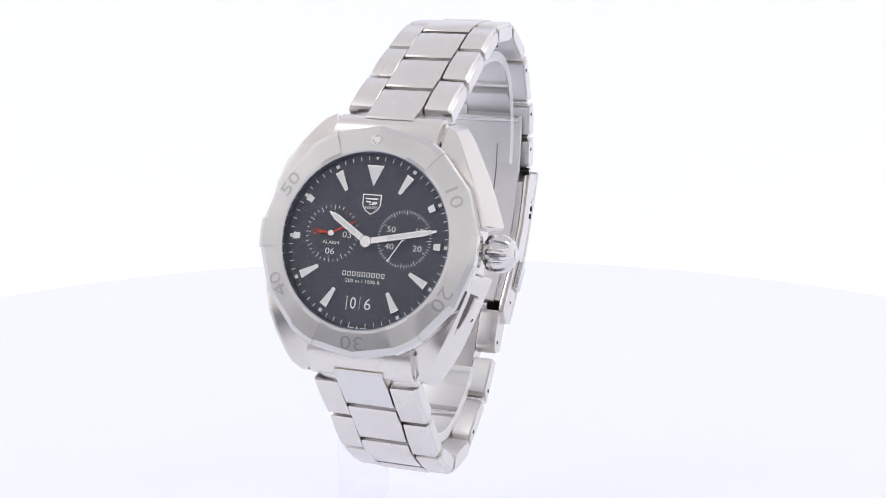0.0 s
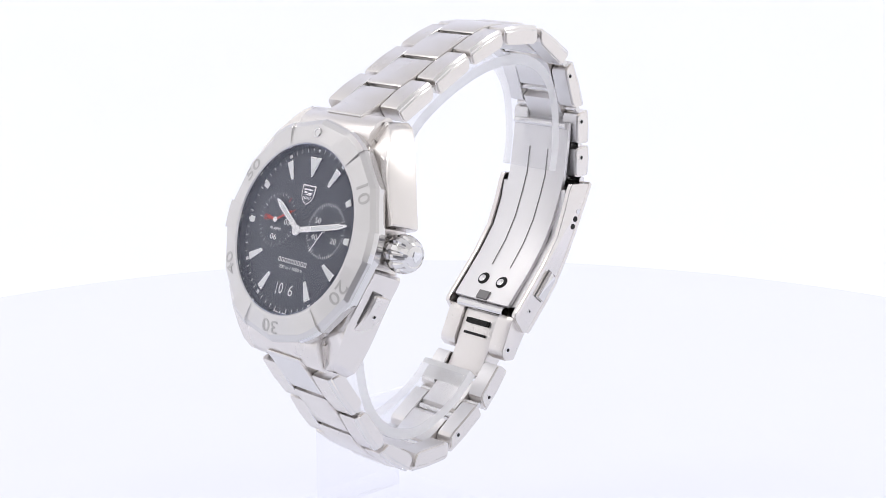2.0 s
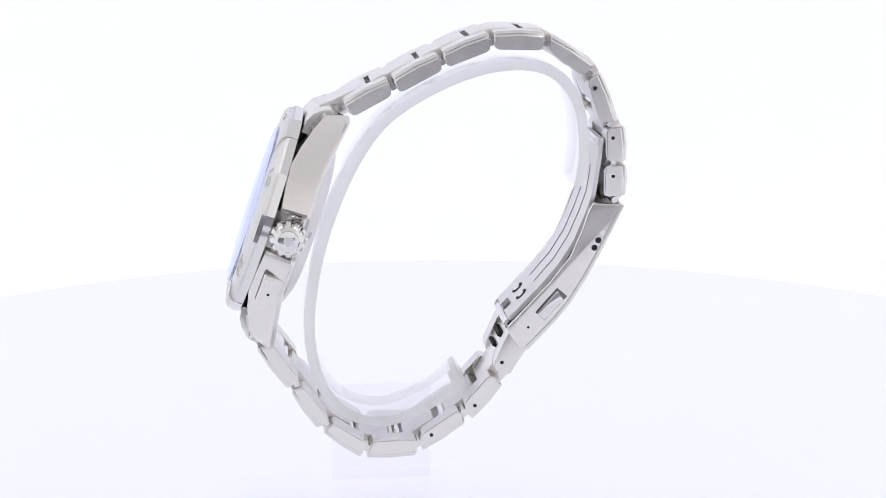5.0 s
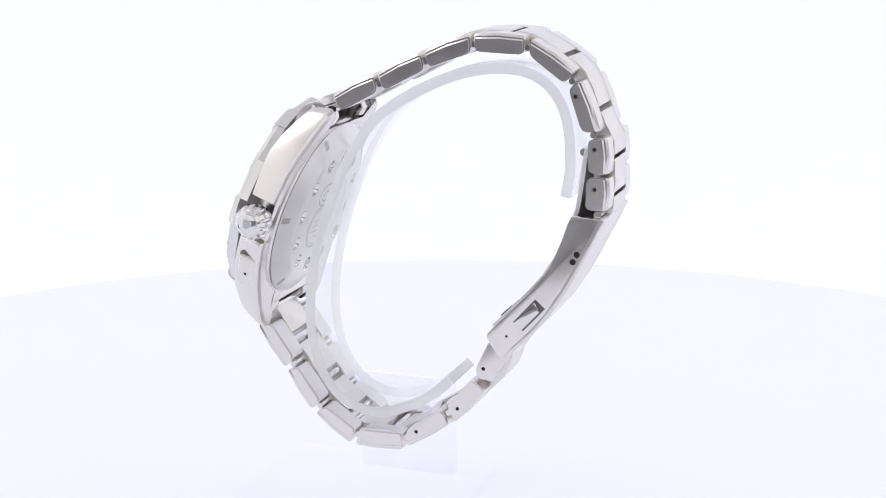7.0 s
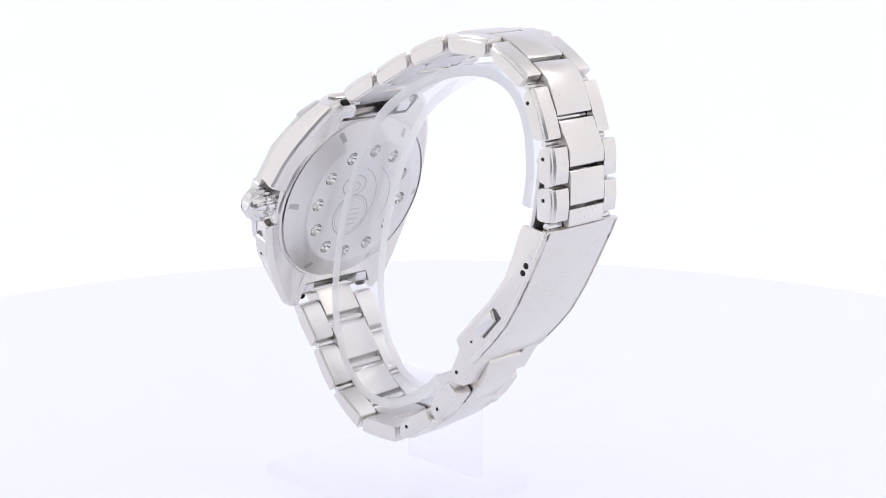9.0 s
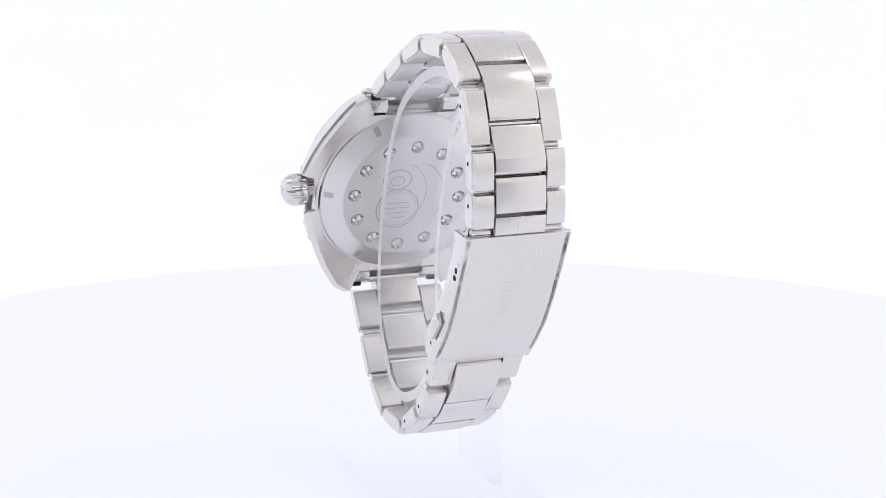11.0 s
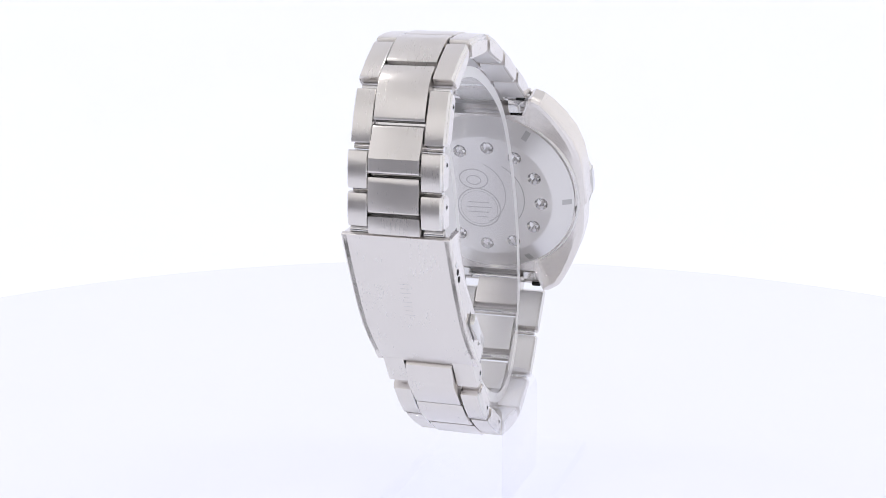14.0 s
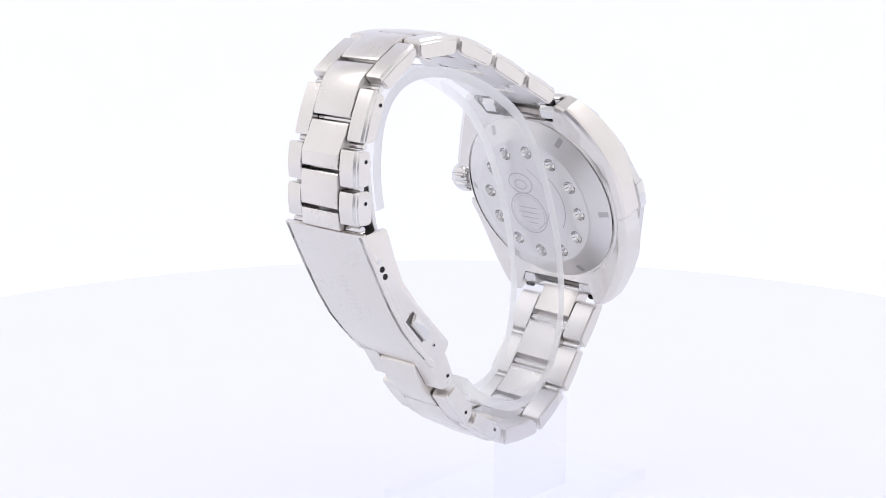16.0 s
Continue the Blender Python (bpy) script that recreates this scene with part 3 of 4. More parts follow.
def build_dial():
    dial = part("dial", disc(16.3, -0.4, 0.0, 96), M_DIAL, watch, "glossy black dial", smooth=30)
    bm, loops = ring([(16.5, 1.4), (16.0, 1.0), (15.75, 0.0), (16.5, -0.2)], 96)
    part("rehaut", bm, M_DIAL, watch, "black inner flange ring")
    # minute track
    for i in range(60):
        if i % 5:
            u, v = polar(15.15, 6 * i)
            part("minute_mark", moved_box(u, v, 0.0, 0.14, 0.75, 0.03, 6 * i), M_WHITE, dial, smooth=0)
        elif i not in (0, 30):
            u, v = polar(15.05, 6 * i)
            part("lume_dot", moved_box(u, v, 0.0, 0.62, 0.62, 0.12, 6 * i), M_LUME, dial, smooth=0)
    part("twelve_dot", plate([(-0.35, 15.4), (0.35, 15.4), (0, 14.8)], 0, 0.06), M_LUME, dial, smooth=0)

    def index(outline, name="hour_index"):
        rim = part(name, plate(outline, 0, 0.45, 0.08), M_POLISH, watch, "polished applied hour marker with white lume")
        c = (sum(p[0] for p in outline) / len(outline), sum(p[1] for p in outline) / len(outline))
        part("lume", plate([mix2(p, c, 0.17) for p in outline], 0.3, 0.5), M_LUME, rim, smooth=0)

    index([(-1.75, 13.9), (1.75, 13.9), (0.1, 10.0), (-0.1, 10.0)])
    for a in (30, 150, 210, 330, 120, 240):
        w1, w0 = 0.85, 0.38
        out = []
        r0, r1 = (10.2, 14.1)
        for x, r in ((-w1, r1), (w1, r1), (w0, r0), (-w0, r0)):
            c, s = math.cos(radians(a)), math.sin(radians(a))
            out.append((x * c + r * s, -x * s + r * c))
        index(out)
    for a in (60, 90, 270, 300):
        u, v = polar(13.5 if a < 180 else 13.9, a)
        out = []
        for x, y in ((-0.75, 0.7), (0.75, 0.7), (0.6, -0.75), (-0.6, -0.75)):
            c, s = math.cos(radians(a)), math.sin(radians(a))
            out.append((u + x * c + y * s, v - x * s + y * c))
        index(out)
    # two small dials
    for cu, name in ((-7.1, "alarm_subdial"), (7.0, "seconds_subdial")):
        cv = 0.95
        bm, _ = ring([(5.35, 0.0), (5.35, 0.02), (5.25, 0.03), (4.3, 0.015), (0.05, 0.015)], 64, centre=(cu, cv))
        sub = part(name, bm, M_DIAL, watch, "small recessed black subdial with white ticks")
        ticks = 36 if cu < 0 else 60
        for i in range(ticks):
            a = 360 * i / ticks
            long = i % (3 if cu < 0 else 5) == 0
            u, v = polar(4.75 if long else 4.95, a)
            near_red = cu < 0 and 30 <= a <= 75
            part("tick", moved_box(cu + u, cv + v, 0.02, 0.1, 0.95 if long else 0.5, 0.03, a), M_RED if near_red and long else M_WHITE, sub, smooth=0)
        if cu < 0:
            for text, a, r in (("06", 180, 3.3), ("03", 92, 3.0), ("09", 270, 3.0)):
                u, v = polar(r, a)
                lettering(text, 1.6, cu + u, cv + v, 0.05, M_WHITE if text != "09" else M_RED, sub, 0, "numeral", 0.02, 1.2)
            lettering("ALARM", 0.85, cu, cv - 1.7, 0.05, M_WHITE, sub, 0, "lettering", 0.02, 1.2)
        else:
            for text, a in (("50", 300), ("10", 60), ("20", 120), ("40", 240)):
                u, v = polar(3.1, a)
                lettering(text, 1.5, cu + u, cv + v, 0.05, M_WHITE, sub, 0, "numeral", 0.02, 1.2)
    # shield badge
    def shield(k, dv=0.0):
        return [(-1.9 * k, 8.6 * 1 + dv), (1.9 * k, 8.6 + dv), (1.85 * k, 6.6 + dv * 0.2), (1.3 * k, 5.6 - dv * 0.4), (0, 4.75 - dv), (-1.3 * k, 5.6 - dv * 0.4), (-1.85 * k, 6.6 + dv * 0.2)]
    badge = part("badge", plate(shield(1.0), 0, 0.28, 0.05), M_SILVER, watch, "silver shield badge with plain bands")
    part("badge_field", plate(shield(0.86, -0.25), 0.2, 0.30), M_DIAL, badge, smooth=0)
    for u, v, su, sv in ((0.0, 7.7, 2.5, 0.26), (-0.6, 7.15, 0.9, 0.3), (0.6, 7.0, 1.0, 0.3), (0.2, 6.7, 1.4, 0.16)):
        part("badge_band", moved_box(u, v, 0.28, su, sv, 0.06), M_SILVER, badge, smooth=0)
    for i in range(6):
        part("badge_band", moved_box(-1.0 + 0.4 * i, 6.1, 0.28, 0.16, 0.55, 0.06), M_SILVER, badge, smooth=0)
    # maker's line under the hands, as bars, and the depth rating
    for i in range(9):
        u = -3.75 + 0.94 * i
        for du, dv, su, sv in ((0, 0.36, 0.62, 0.15), (0, -0.36, 0.62, 0.15), (-0.27, 0.0, 0.15, 0.8), (0.27, 0.0, 0.15, 0.8)):
            part("print_bar", moved_box(u + du, -6.0 + dv, 0.0, su, sv, 0.03), M_WHITE, dial, smooth=0)
    lettering("200 m / 1000 ft", 0.95, 0, -7.3, 0.03, M_WHITE, dial, 0, "depth_rating", 0.02, 1.15)
    for u in (-1.25, 1.25):
        part("print_bar", moved_box(u, -15.65, 0.0, 1.3, 0.28, 0.03), M_WHITE, dial, smooth=0)
    part("six_dot", plate([(-0.3, -15.8), (0.3, -15.8), (0, -15.2)], 0, 0.06), M_LUME, dial, smooth=0)
    # double date window
    win = part("date_window", plate([(-3.2, -9.75), (3.2, -9.75), (3.2, -13.0), (-3.2, -13.0)], -0.1, 0.02), M_DIAL, dial, "twin black date windows with white digits", smooth=0)
    part("window_bar", moved_box(-2.55, -11.3, 0.02, 0.14, 2.5, 0.04, 0), M_WHITE, dial, smooth=0)
    part("window_bar", moved_box(0.0, -11.3, 0.02, 0.07, 2.5, 0.04, 0), M_SILVER, dial, smooth=0)
    lettering("0", 3.0, -1.3, -11.35, 0.04, M_WHITE, dial, 0, "date_digit", 0.02, 0.85)
    lettering("6", 3.0, 1.5, -11.35, 0.04, M_WHITE, dial, 0, "date_digit", 0.02, 1.0)

    # hands
    def hand(name, angle, length, width, tail, n, base=(0.0, -0.1), label="", mat=M_POLISH, lume=True):
        c, s = math.cos(radians(angle)), math.sin(radians(angle))
        out = [(-width / 2, -tail), (width / 2, -tail), (width / 2 * 1.05, length * 0.82), (0.18, length), (-0.18, length), (-width / 2 * 1.05, length * 0.82)]
        tr = [(base[0] + x * c + y * s, base[1] - x * s + y * c) for x, y in out]
        h = part(name, plate(tr, n, n + 0.25, 0.05), mat, watch, label)
        if lume:
            inn = [(-width * 0.28, length * 0.3), (width * 0.28, length * 0.3), (width * 0.28, length * 0.8), (0.05, length * 0.93), (-0.05, length * 0.93), (-width * 0.28, length * 0.8)]
            tr = [(base[0] + x * c + y * s, base[1] - x * s + y * c) for x, y in inn]
            part("lume", plate(tr, n + 0.15, n + 0.29), M_LUME, h, smooth=0)
        return h
    hand("hour_hand", -57.5, 9.2, 1.25, 1.0, 0.45, label="polished hour hand with white lume")
    hand("minute_hand", 78.0, 13.7, 1.15, 1.0, 0.75, label="polished minute hand with white lume")
    part("hand_hub", disc(1.15, 0.4, 1.12, 32, (0, -0.1), soft=0.15), M_POLISH, watch)
    hand("alarm_hand", 62, 4.6, 0.35, 0.5, 0.35, (-7.1, 0.95), "thin red alarm hand", M_RED, False)
    hand("alarm_hand", 275, 2.6, 0.5, 0.5, 0.3, (-7.1, 0.95), "short red alarm hand", M_RED, False)
    part("hand_hub", disc(0.62, 0.2, 0.65, 24, (-7.1, 0.95), soft=0.1), M_POLISH, watch)
    hand("seconds_hand", 211, 5.0, 0.22, 1.2, 0.35, (7.0, 0.95), "thin silver seconds hand", M_SILVER, False)
    part("hand_hub", disc(0.4, 0.2, 0.55, 24, (7.0, 0.95), soft=0.1), M_POLISH, watch)
    crystal = part("crystal", disc(16.02, 1.25, 2.35, 96, soft=0.3), M_GLASS, watch, "flat clear sapphire crystal")
    crystal.visible_shadow = False


build_dial()


def build_back():
    def flat(p):
        return Vector(p) * MM
    bm, loops = ring([(19.75, -7.2), (19.75, -8.0), (19.5, -8.3), (19.3, -8.32), (19.22, -7.3), (18.92, -7.3), (18.85, -8.35), (14.75, -10.12), (14.4, -10.25), (14.2, -10.25)], 96, flat)
    # flat field with twelve round hollows
    for k in range(12):
        mid_a = 30 * k - 5
        c = Vector(polar(11.95, mid_a))
        edge, holes = [], [[] for _ in range(4)]
        for i in range(32):
            a = 2 * math.pi * i / 32
            ca, sa = math.cos(a), math.sin(a)
            m = max(abs(ca), abs(sa))
            r, t = 12.1 + 2.1 * sa / m, mid_a + 15 * ca / m
            edge.append(bm.verts.new(flat((*polar(r, t), -10.25))))
            w = radians(90 - mid_a)
            e1, e2 = Vector((math.sin(w), -math.cos(w))), Vector((math.cos(w), math.sin(w)))
            for h, (q, n) in zip(holes, ((1.45, -10.25), (1.35, -10.0), (1.0, -9.5), (0.4, -9.2))):
                p = c + (e1 * ca + e2 * sa) * q
                h.append(bm.verts.new(flat((p.x, p.y, n))))
        for a, b in zip([edge] + holes, holes):
            for i in range(32):
                j = (i + 1) % 32
                bm.faces.new((a[i], a[j], b[j], b[i]))
        bm.faces.new(holes[-1])
    core = [bm.verts.new(flat((*polar(10.06, 5 * i + 1.3), -10.248))) for i in range(72)]
    bm.faces.new(core)
    back = part("case_back", bm, M_BACK, watch, "satin steel screw-down case back with round hollows", smooth=25)
    # black ring put in the groove to deepen its shade
    bm, loops = ring([(19.21, -7.5), (19.21, -7.75), (18.93, -7.75), (18.93, -7.5)], 96)
    part("groove_shade_ring", bm, M_RECESS_SHADE, back, "black ring painted as the shade in the case back's groove")
    seat = Matrix((ACROSS, UP, OUT)).transposed().to_4x4()
    seat.translation = at_dial((0, 0, 0))
    back.matrix_local = seat
    back.data.materials.append(M_POLISH)
    for f in back.data.polygons:
        if f.center.z > -10.2 * MM and math.hypot(f.center.x, f.center.y) < 13.9 * MM:
            f.material_index = 1
    # six key notches, thin darker plates laid on the sloping ring
    def on_slope(p):
        r = math.hypot(p[1], p[2])
        return at_dial((p[1], p[2], -8.35 - (18.85 - r) * 0.4317 + p[0]))
    for i in range(6):
        c, q = math.cos(radians(60 * i + 27)), math.sin(radians(60 * i + 27))
        out = [(x * c + y * q, -x * q + y * c) for x, y in ((-0.62, 16.4), (0.62, 16.4), (0.62, 18.3), (-0.62, 18.3))]
        part("notch", prism(out, -0.015, 0.2, on_slope), M_MARK, back, smooth=0)
    # worn engraved emblem: a round badge, a helmet's loop over it and plain bands of text round them
    def groove(name, cu, cv, ru, rv, width, label="", a0=0, a1=360):
        steps = 48
        bm = bmesh.new()
        loops = []
        for k, n in ((0.0, -10.24), (0.0, -10.262), (1.0, -10.262), (1.0, -10.24)):
            loop = []
            for i in range(steps + 1):
                a = radians(a0 + (a1 - a0) * i / steps)
                loop.append(bm.verts.new(at_dial((cu + (ru - width * k) * math.sin(a), cv + (rv - width * k) * math.cos(a), n))))
            loops.append(loop)
        for a, b in zip(loops, loops[1:]):
            for i in range(steps):
                bm.faces.new((a[i], a[i + 1], b[i + 1], b[i]))
        part(name, bm, M_MARK, back, label)
    groove("engraving", 2.0, -2.9, 4.9, 4.9, 0.3, "worn engraved emblem outline")
    groove("engraving", 2.0, -2.9, 4.2, 4.2, 0.12)
    groove("engraving", 2.6, 4.2, 3.3, 2.5, 0.3)
    groove("engraving", 2.6, 3.9, 1.7, 1.2, 0.25)
    groove("engraving", 2.3, 0.8, 6.6, 7.6, 0.2, "", 200, 340)
    groove("engraving", 0.5, 0.0, 8.9, 8.9, 0.22, "", 235, 330)
    for u, v, su, sv in ((2.0, -1.6, 4.8, 0.22), (2.0, -2.8, 5.6, 0.22), (2.2, -4.0, 4.6, 0.22), (1.4, -5.2, 2.6, 0.2)):
        part("engraving", moved_box(u, v, -10.262, su, sv, 0.02), M_MARK, back, smooth=0)
    for piece in back.children:
        piece.matrix_parent_inverse = seat.inverted()


build_back()


def build_crown():
    cn = -4.9

    def place(p):
        # p: (a, b, along): a to 12 o'clock, b out of the dial, along the crown's axis
        return at_dial((p[2] + 0.6, p[0] + 0.35, cn + p[1]))
    steps = 72
    bm = bmesh.new()
    prof = [(1.6, 18.8), (1.6, 20.6), (2.8, 20.6), (3.2, 21.0), (3.48, 21.9), (3.55, 22.8), (3.42, 23.7), (3.08, 24.5), (2.6, 25.15), (2.05, 25.6), (1.9, 25.52), (1.2, 25.85), (0.4, 25.95)]
    loops = []
    for r, along in prof:
        loop = []
        for i in range(steps):
            a = 2 * math.pi * i / steps
            q = r * (1 - (0.11 if (i % 6) in (0, 1) and r > 2.7 else 0))
            loop.append(bm.verts.new(place((q * math.cos(a), q * math.sin(a), along))))
        loops.append(loop)
    for a, b in zip(loops, loops[1:]):
        for i in range(steps):
            j = (i + 1) % steps
            bm.faces.new((a[i], a[j], b[j], b[i]))
    bm.faces.new(loops[-1])
    crown = part("crown", bm, M_POLISH, watch, "fluted polished steel screw-down crown", smooth=24)
    part("crown_emblem", prism([(-0.9, 0.9), (0.9, 0.9), (0.9, -0.2), (0, -1.1), (-0.9, -0.2)], 25.7, 26.1, lambda p: place((p[2], p[1], p[0])), 0.1, 1), M_SILVER, crown)
    # alarm pusher below the crown, nearly flush with the case's side
    d = Vector((-0.30, -0.954))
    o = Vector((0.954, -0.30))
    c = Vector((19.1, -10.9))

    def side_plate(corners):
        return [tuple(c + d * a + o * b) for a, b in corners]
    pusher = part("pusher", plate(side_plate(((-3.3, -1.5), (-3.3, 0.6), (-2.8, 1.0), (0.5, 0.9), (2.6, 0.5), (4.4, -0.1), (4.4, -1.5))), -7.0, -3.1, 0.35), M_BRUSH_L, watch, "brushed steel alarm pusher")
    part("pusher_dot", rod((*(c + d * 0.9 + o * 0.5), -5.1), (*(c + d * 0.9 + o * 0.93), -5.1), 0.45, 14, at_dial), M_POLISH, pusher)
    # the dot's hollow is a black disc painted as shade
    part("pusher_dot_hollow", rod((*(c + d * 0.75 + o * 0.5), -5.0), (*(c + d * 0.75 + o * 0.97), -5.0), 0.28, 12, at_dial), M_RECESS_SHADE, pusher)
    # darkened plate put where the pusher's gap would lie in shade
    part("pusher_gap_shade", plate(side_plate(((-3.55, -1.4), (-3.55, 0.3), (0.2, 0.25), (3.0, -0.1), (3.2, -1.4))), -6.8, -2.92, 0.1), M_GAP_SHADE, watch, "dark plate standing in for the shade in the pusher's gap")


build_crown()


# ---- clasp ----
def build_clasp():
    clasp_out = [(34.6, 10.0), (33.4, 7.4), (32.2, 4.9), (29.9, 0.3), (27.2, -4.8), (24.0, -9.9), (20.9, -13.6), (17.8, -16.8), (15.6, -19.1)]
    cover = part("clasp_cover", strip([(y, z) for y, z in clasp_out], 0.95, -10.35, 10.35, 0.2), M_BRUSH_L, watch, "brushed steel folding clasp cover", smooth=35)
    inner = [(28.4, 10.6), (27.6, 9.0), (26.3, 5.1), (24.1, -0.1), (20.0, -5.4), (15.6, -10.1), (11.9, -14.0), (11.6, -14.9), (12.2, -16.0), (14.0, -18.6)]
    for s in (-1, 1):
        out = clasp_out[:-1] + [(15.9, -18.9)]
        pts = out + inner[::-1]
        side = part("clasp_side", prism(pts, s * 9.1, s * 10.28, at_watch, 0.22), M_SIDE, cover, "brushed clasp side wall")
        # spring holes aren't cut: black rods stand in for their shade
        for y, z, r in ((30.3, 4.6, 0.5), (29.5, 3.1, 0.6), (28.75, 1.6, 0.6)):
            part("spring_hole", rod((s * 9.5, y, z), (s * 10.35, y, z), r, 14), M_RECESS_SHADE if r > 0.5 else M_POLISH, cover)
        part("pin", rod((s * 9.5, 15.7, -14.3), (s * 10.35, 15.7, -14.3), 0.45, 14), M_POLISH, cover)
        part("pin_slot", rod((s * 9.5, 15.75, -14.3), (s * 10.37, 15.75, -14.3), 0.25, 10), M_RECESS_SHADE, cover)
        # release button; a darkened plate stands in for the shaded cut round it
        a, b = Vector((22.2, -7.4)), Vector((18.1, -12.0))
        d = (b - a).normalized()
        n = Vector((d.y, -d.x))
        q = [a + n * 1.0, b + n * 1.0, b - n * 1.1, a - n * 1.1]
        q[3] += d * 0.6
        part("release_button", prism([tuple(p) for p in q], s * 9.3, s * 11.4, at_watch, 0.3), M_POLISH, cover, "polished release button")
        q = [a + n * 1.25 - d * 0.3, b + n * 1.25 + d * 0.1, b - n * 1.4 + d * 0.1, a - n * 1.4 - d * 0.3]
        part("button_slot_shade", prism([tuple(p) for p in q], s * 9.4, s * 10.31, at_watch), M_GAP_SHADE, cover)
    # faint worn maker's mark, as bars that follow the cover
    def on_cover(z):
        for (y0, z0), (y1, z1) in zip(clasp_out, clasp_out[1:]):
            if z1 <= z <= z0:
                return Vector((y0 + (y1 - y0) * (z - z0) / (z1 - z0), z)), (Vector((y1, z1)) - Vector((y0, z0))).normalized()
    for i, w in enumerate((1.0, 0.8, 1.0, 0.55, 0.9, 0.9, 0.7, 1.0)):
        p, d = on_cover(0.2 - 0.98 * i)
        up = Vector((-d.y, d.x))
        for x0, x1, b in ((-w, w, 0.16),):
            pts = [tuple(p - up * 0.2), tuple(p + d * b - up * 0.2), tuple(p + d * b + up * 0.03), tuple(p + up * 0.03)]
            part("engraved_bar", prism(pts, x0, x1, at_watch), M_FAINT, cover, smooth=0)
    # tongue at the lower end and the hinge block inside
    tongue = [(12.4, -15.2), (11.6, -16.4), (9.2, -21.6), (9.2, -22.9), (10.0, -24.0), (12.4, -24.3), (15.4, -19.6), (16.2, -18.5)]
    for s in (-1, 1):
        t = part("clasp_tongue", prism(tongue, s * 4.95, s * 9.15, at_watch, 0.25), M_BRUSH_L, watch, "brushed steel tongue of the clasp")
        pin_head(10.6, -21.8, 9.15, s, t)
    part("tongue_link", prism([(12.6, -15.8), (9.8, -21.5), (9.4, -23.0), (6.6, -27.6), (9.0, -29.5), (13.8, -24.4), (14.2, -23.5), (15.5, -19.9)], -4.75, 4.75, at_watch, 0.25), M_BRUSH_L, watch, "brushed middle link at the clasp")
    # folding blades inside
    outer_blade = [(29.9, 23.0), (29.2, 17.0), (28.4, 11.5), (27.0, 7.5), (24.9, 2.5), (22.0, -2.2), (18.0, -6.9), (12.0, -13.0)]
    path = outer_blade[::-1]
    blade = part("folding_blade", strip(path[::-1], -0.9, -7.7, 7.7, 0.15), M_INNER, watch, "long brushed folding blade inside the clasp", smooth=40)
    for x in (-2.6, 2.6):
        # shade of the blade's grooves, laid on as darkened strips
        part("blade_groove", strip([(y - 0.03, z) for y, z in outer_blade[1:7]], 0.06, x - 0.12, x + 0.12), M_GAP_SHADE, blade)
        # black disc on the blade for the shade in its catch hole
        part("catch_hole", rod((x, 16.2, -10.25), (x, 15.40, -9.46), 1.4, 24), M_RECESS_SHADE, blade)
        part("catch_stud", rod((x - 0.22, 16.2, -10.35), (x - 0.22, 15.22, -9.38), 0.85, 20, soft=0.2), M_POLISH, blade)
    part("blade_hinge", rod((-7.2, 29.7, 22.3), (7.2, 29.7, 22.3), 0.75, 16), M_POLISH, blade)
    part("clasp_floor", strip([(27.9, 9.2), (26.9, 5.1), (24.7, -0.1), (20.6, -5.4), (13.2, -13.3)], -0.6, -8.8, 8.8), M_INNER, cover, "inner floor of the clasp")
    part("clasp_hinge", rod((-6.5, 12.4, -14.6), (6.5, 12.4, -14.6), 1.0, 16), M_POLISH, blade)
    # slots aren't cut: black blocks stand in for their shade
    part("clasp_slot", prism([(10.55, -18.0), (10.95, -17.1), (12.0, -17.4), (11.2, -18.4)], -3.0, 3.0, at_watch), M_RECESS_SHADE, blade, smooth=0)
    part("clasp_slot", prism([(9.6, -20.2), (9.85, -19.75), (10.6, -20.0), (10.3, -20.5)], -2.8, 2.8, at_watch), M_RECESS_SHADE, blade, smooth=0)
    # shade of the blade's notch, put on as a darkened block
    part("blade_notch", prism([(13.2, -11.3), (11.9, -12.6), (12.3, -13.4), (13.9, -12.0)], -1.5, 1.5, at_watch), M_GAP_SHADE, blade, smooth=0)
    # bar that joins the last upper link to the cover
    for s in (-1, 1):
        part("spring_bar", rod((s * 5.2, 33.0, 10.7), (s * 8.8, 33.0, 10.7), 0.75, 14), M_POLISH, cover)


build_clasp()


# ---- clear stand ----
stand = new("watch_stand")
tagged(stand, "clear acrylic watch stand with a C-shaped cuff on a square foot", "watch stand")


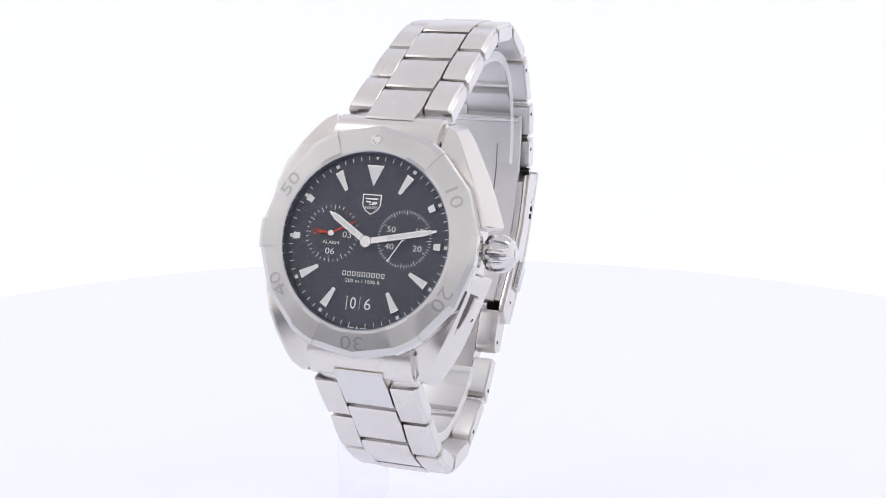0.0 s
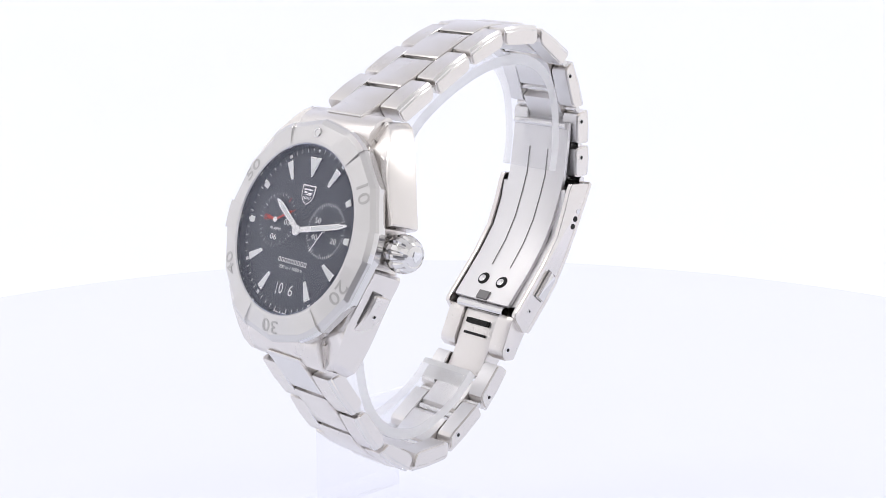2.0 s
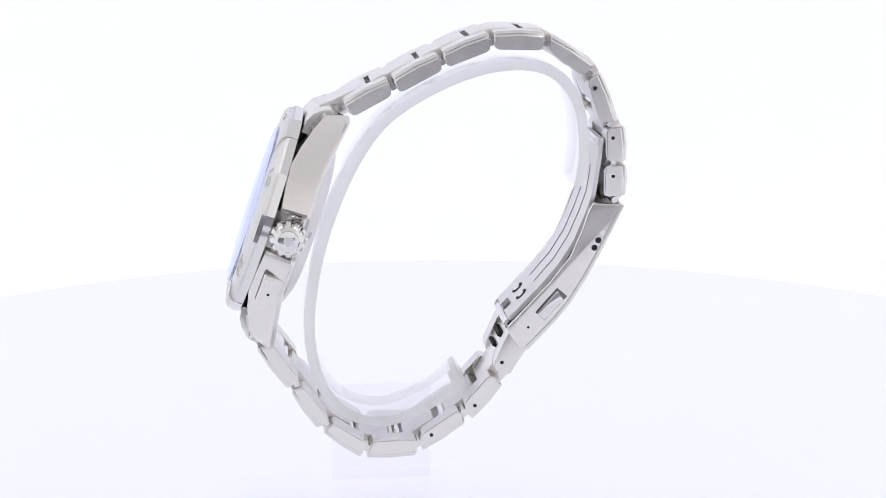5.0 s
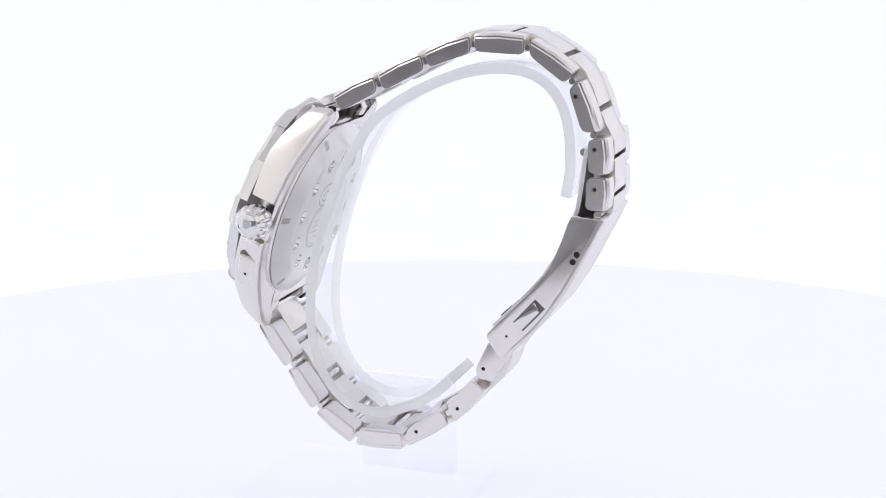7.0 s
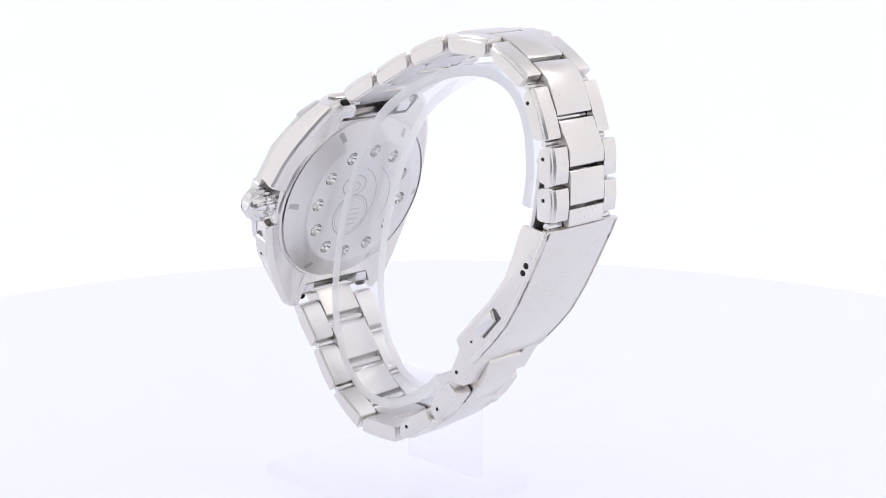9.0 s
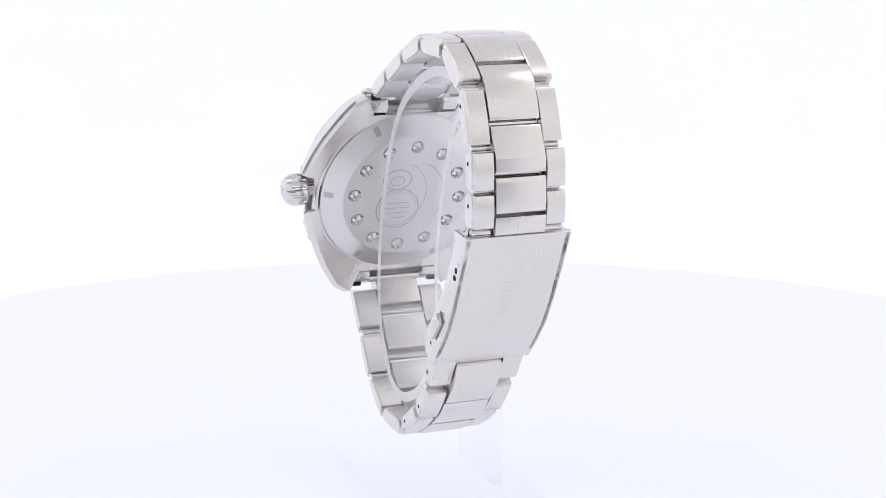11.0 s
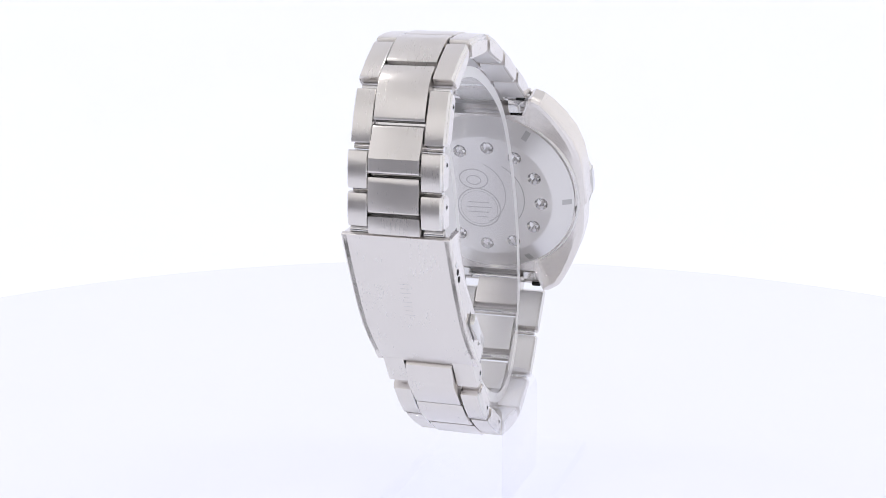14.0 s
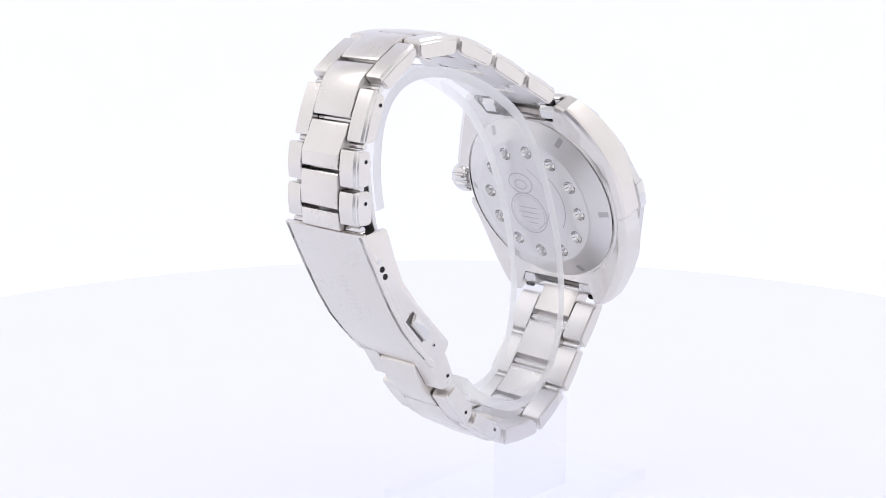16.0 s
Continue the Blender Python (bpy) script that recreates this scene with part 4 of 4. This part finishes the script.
def build_stand():
    path = [(27.2, 13.0), (27.9, 17.0), (28.1, 20.5), (27.6, 26.5), (26.0, 31.6), (22.9, 35.6), (18.5, 37.9), (13.0, 38.5), (6.8, 37.7), (0.4, 35.6), (-7.0, 31.9),
            (-13.8, 26.8), (-19.4, 18.8), (-23.9, 8.8), (-26.9, -1.2), (-28.5, -11.5), (-28.3, -19.0), (-26.6, -25.8), (-23.7, -30.6), (-19.6, -33.9),
            (-14.6, -35.3), (-10.0, -34.9), (-4.4, -32.6), (0.0, -29.9), (3.8, -26.3)]
    fine = []
    for i in range(len(path) - 1):
        p0, p1, p2, p3 = [Vector(path[max(0, min(len(path) - 1, i + k))]) for k in (-1, 0, 1, 2)]
        for f in (0.0, 0.33, 0.67):
            fine.append(0.5 * ((2 * p1) + (p2 - p0) * f + (2 * p0 - 5 * p1 + 4 * p2 - p3) * f * f + (3 * p1 - p0 - 3 * p2 + p3) * f ** 3))
    fine.append(Vector(path[-1]))
    cuff = part("cuff", strip([tuple(p) for p in fine], -2.2, -6.7, 6.7, 0.35), M_CUFF, stand, smooth=40)
    # a side plate beside the bracelet carries the cuff: it bends over the links into the cuff's bottom
    prof = [(-6.6, -30.6), (-8.2, -30.7)]
    for i in range(7):
        a = math.pi / 2 * i / 6
        prof.append((-8.4 - 3.9 * math.sin(a), -34.7 + 3.9 * math.cos(a)))
    prof += [(-12.3, -53.0), (-10.1, -53.0), (-10.1, -34.9)]
    for i in range(1, 6):
        a = math.pi / 2 * (1 - i / 6)
        prof.append((-8.4 - 1.7 * math.sin(a), -34.7 + 1.7 * math.cos(a)))
    prof += [(-8.2, -32.9), (-6.6, -32.8)]
    post = part("post", prism(prof, -23.0, -2.0, lambda p: at_watch((p[1], p[0], p[2])), 0.3), M_ARM, stand, "clear bent side plate")
    foot = part("foot", prism([(-42.6, -LEVEL), (5.0, -LEVEL), (5.0, -53.0), (-42.6, -53.0)], -19, 14.5, at_watch, 0.4), M_ACRYLIC, stand)
    cuff.data.materials.append(M_RIM)
    for ob in (cuff, post, foot):
        ob.visible_shadow = False
    for f in cuff.data.polygons:
        tip = (f.center - at_watch((f.center.x / MM - AXIS_X, *path[-1]))).length
        if abs(f.normal.x) > 0.5 or tip < 2.5 * MM:
            f.material_index = 1


build_stand()


def motions():
    rows = [(0.5 * i, pose(0, 0, 0, 0, 0, turn_at(0.5 * i))) for i in range(33)]
    for ob in (watch, stand, turntable):
        walk(ob, rows)


motions()
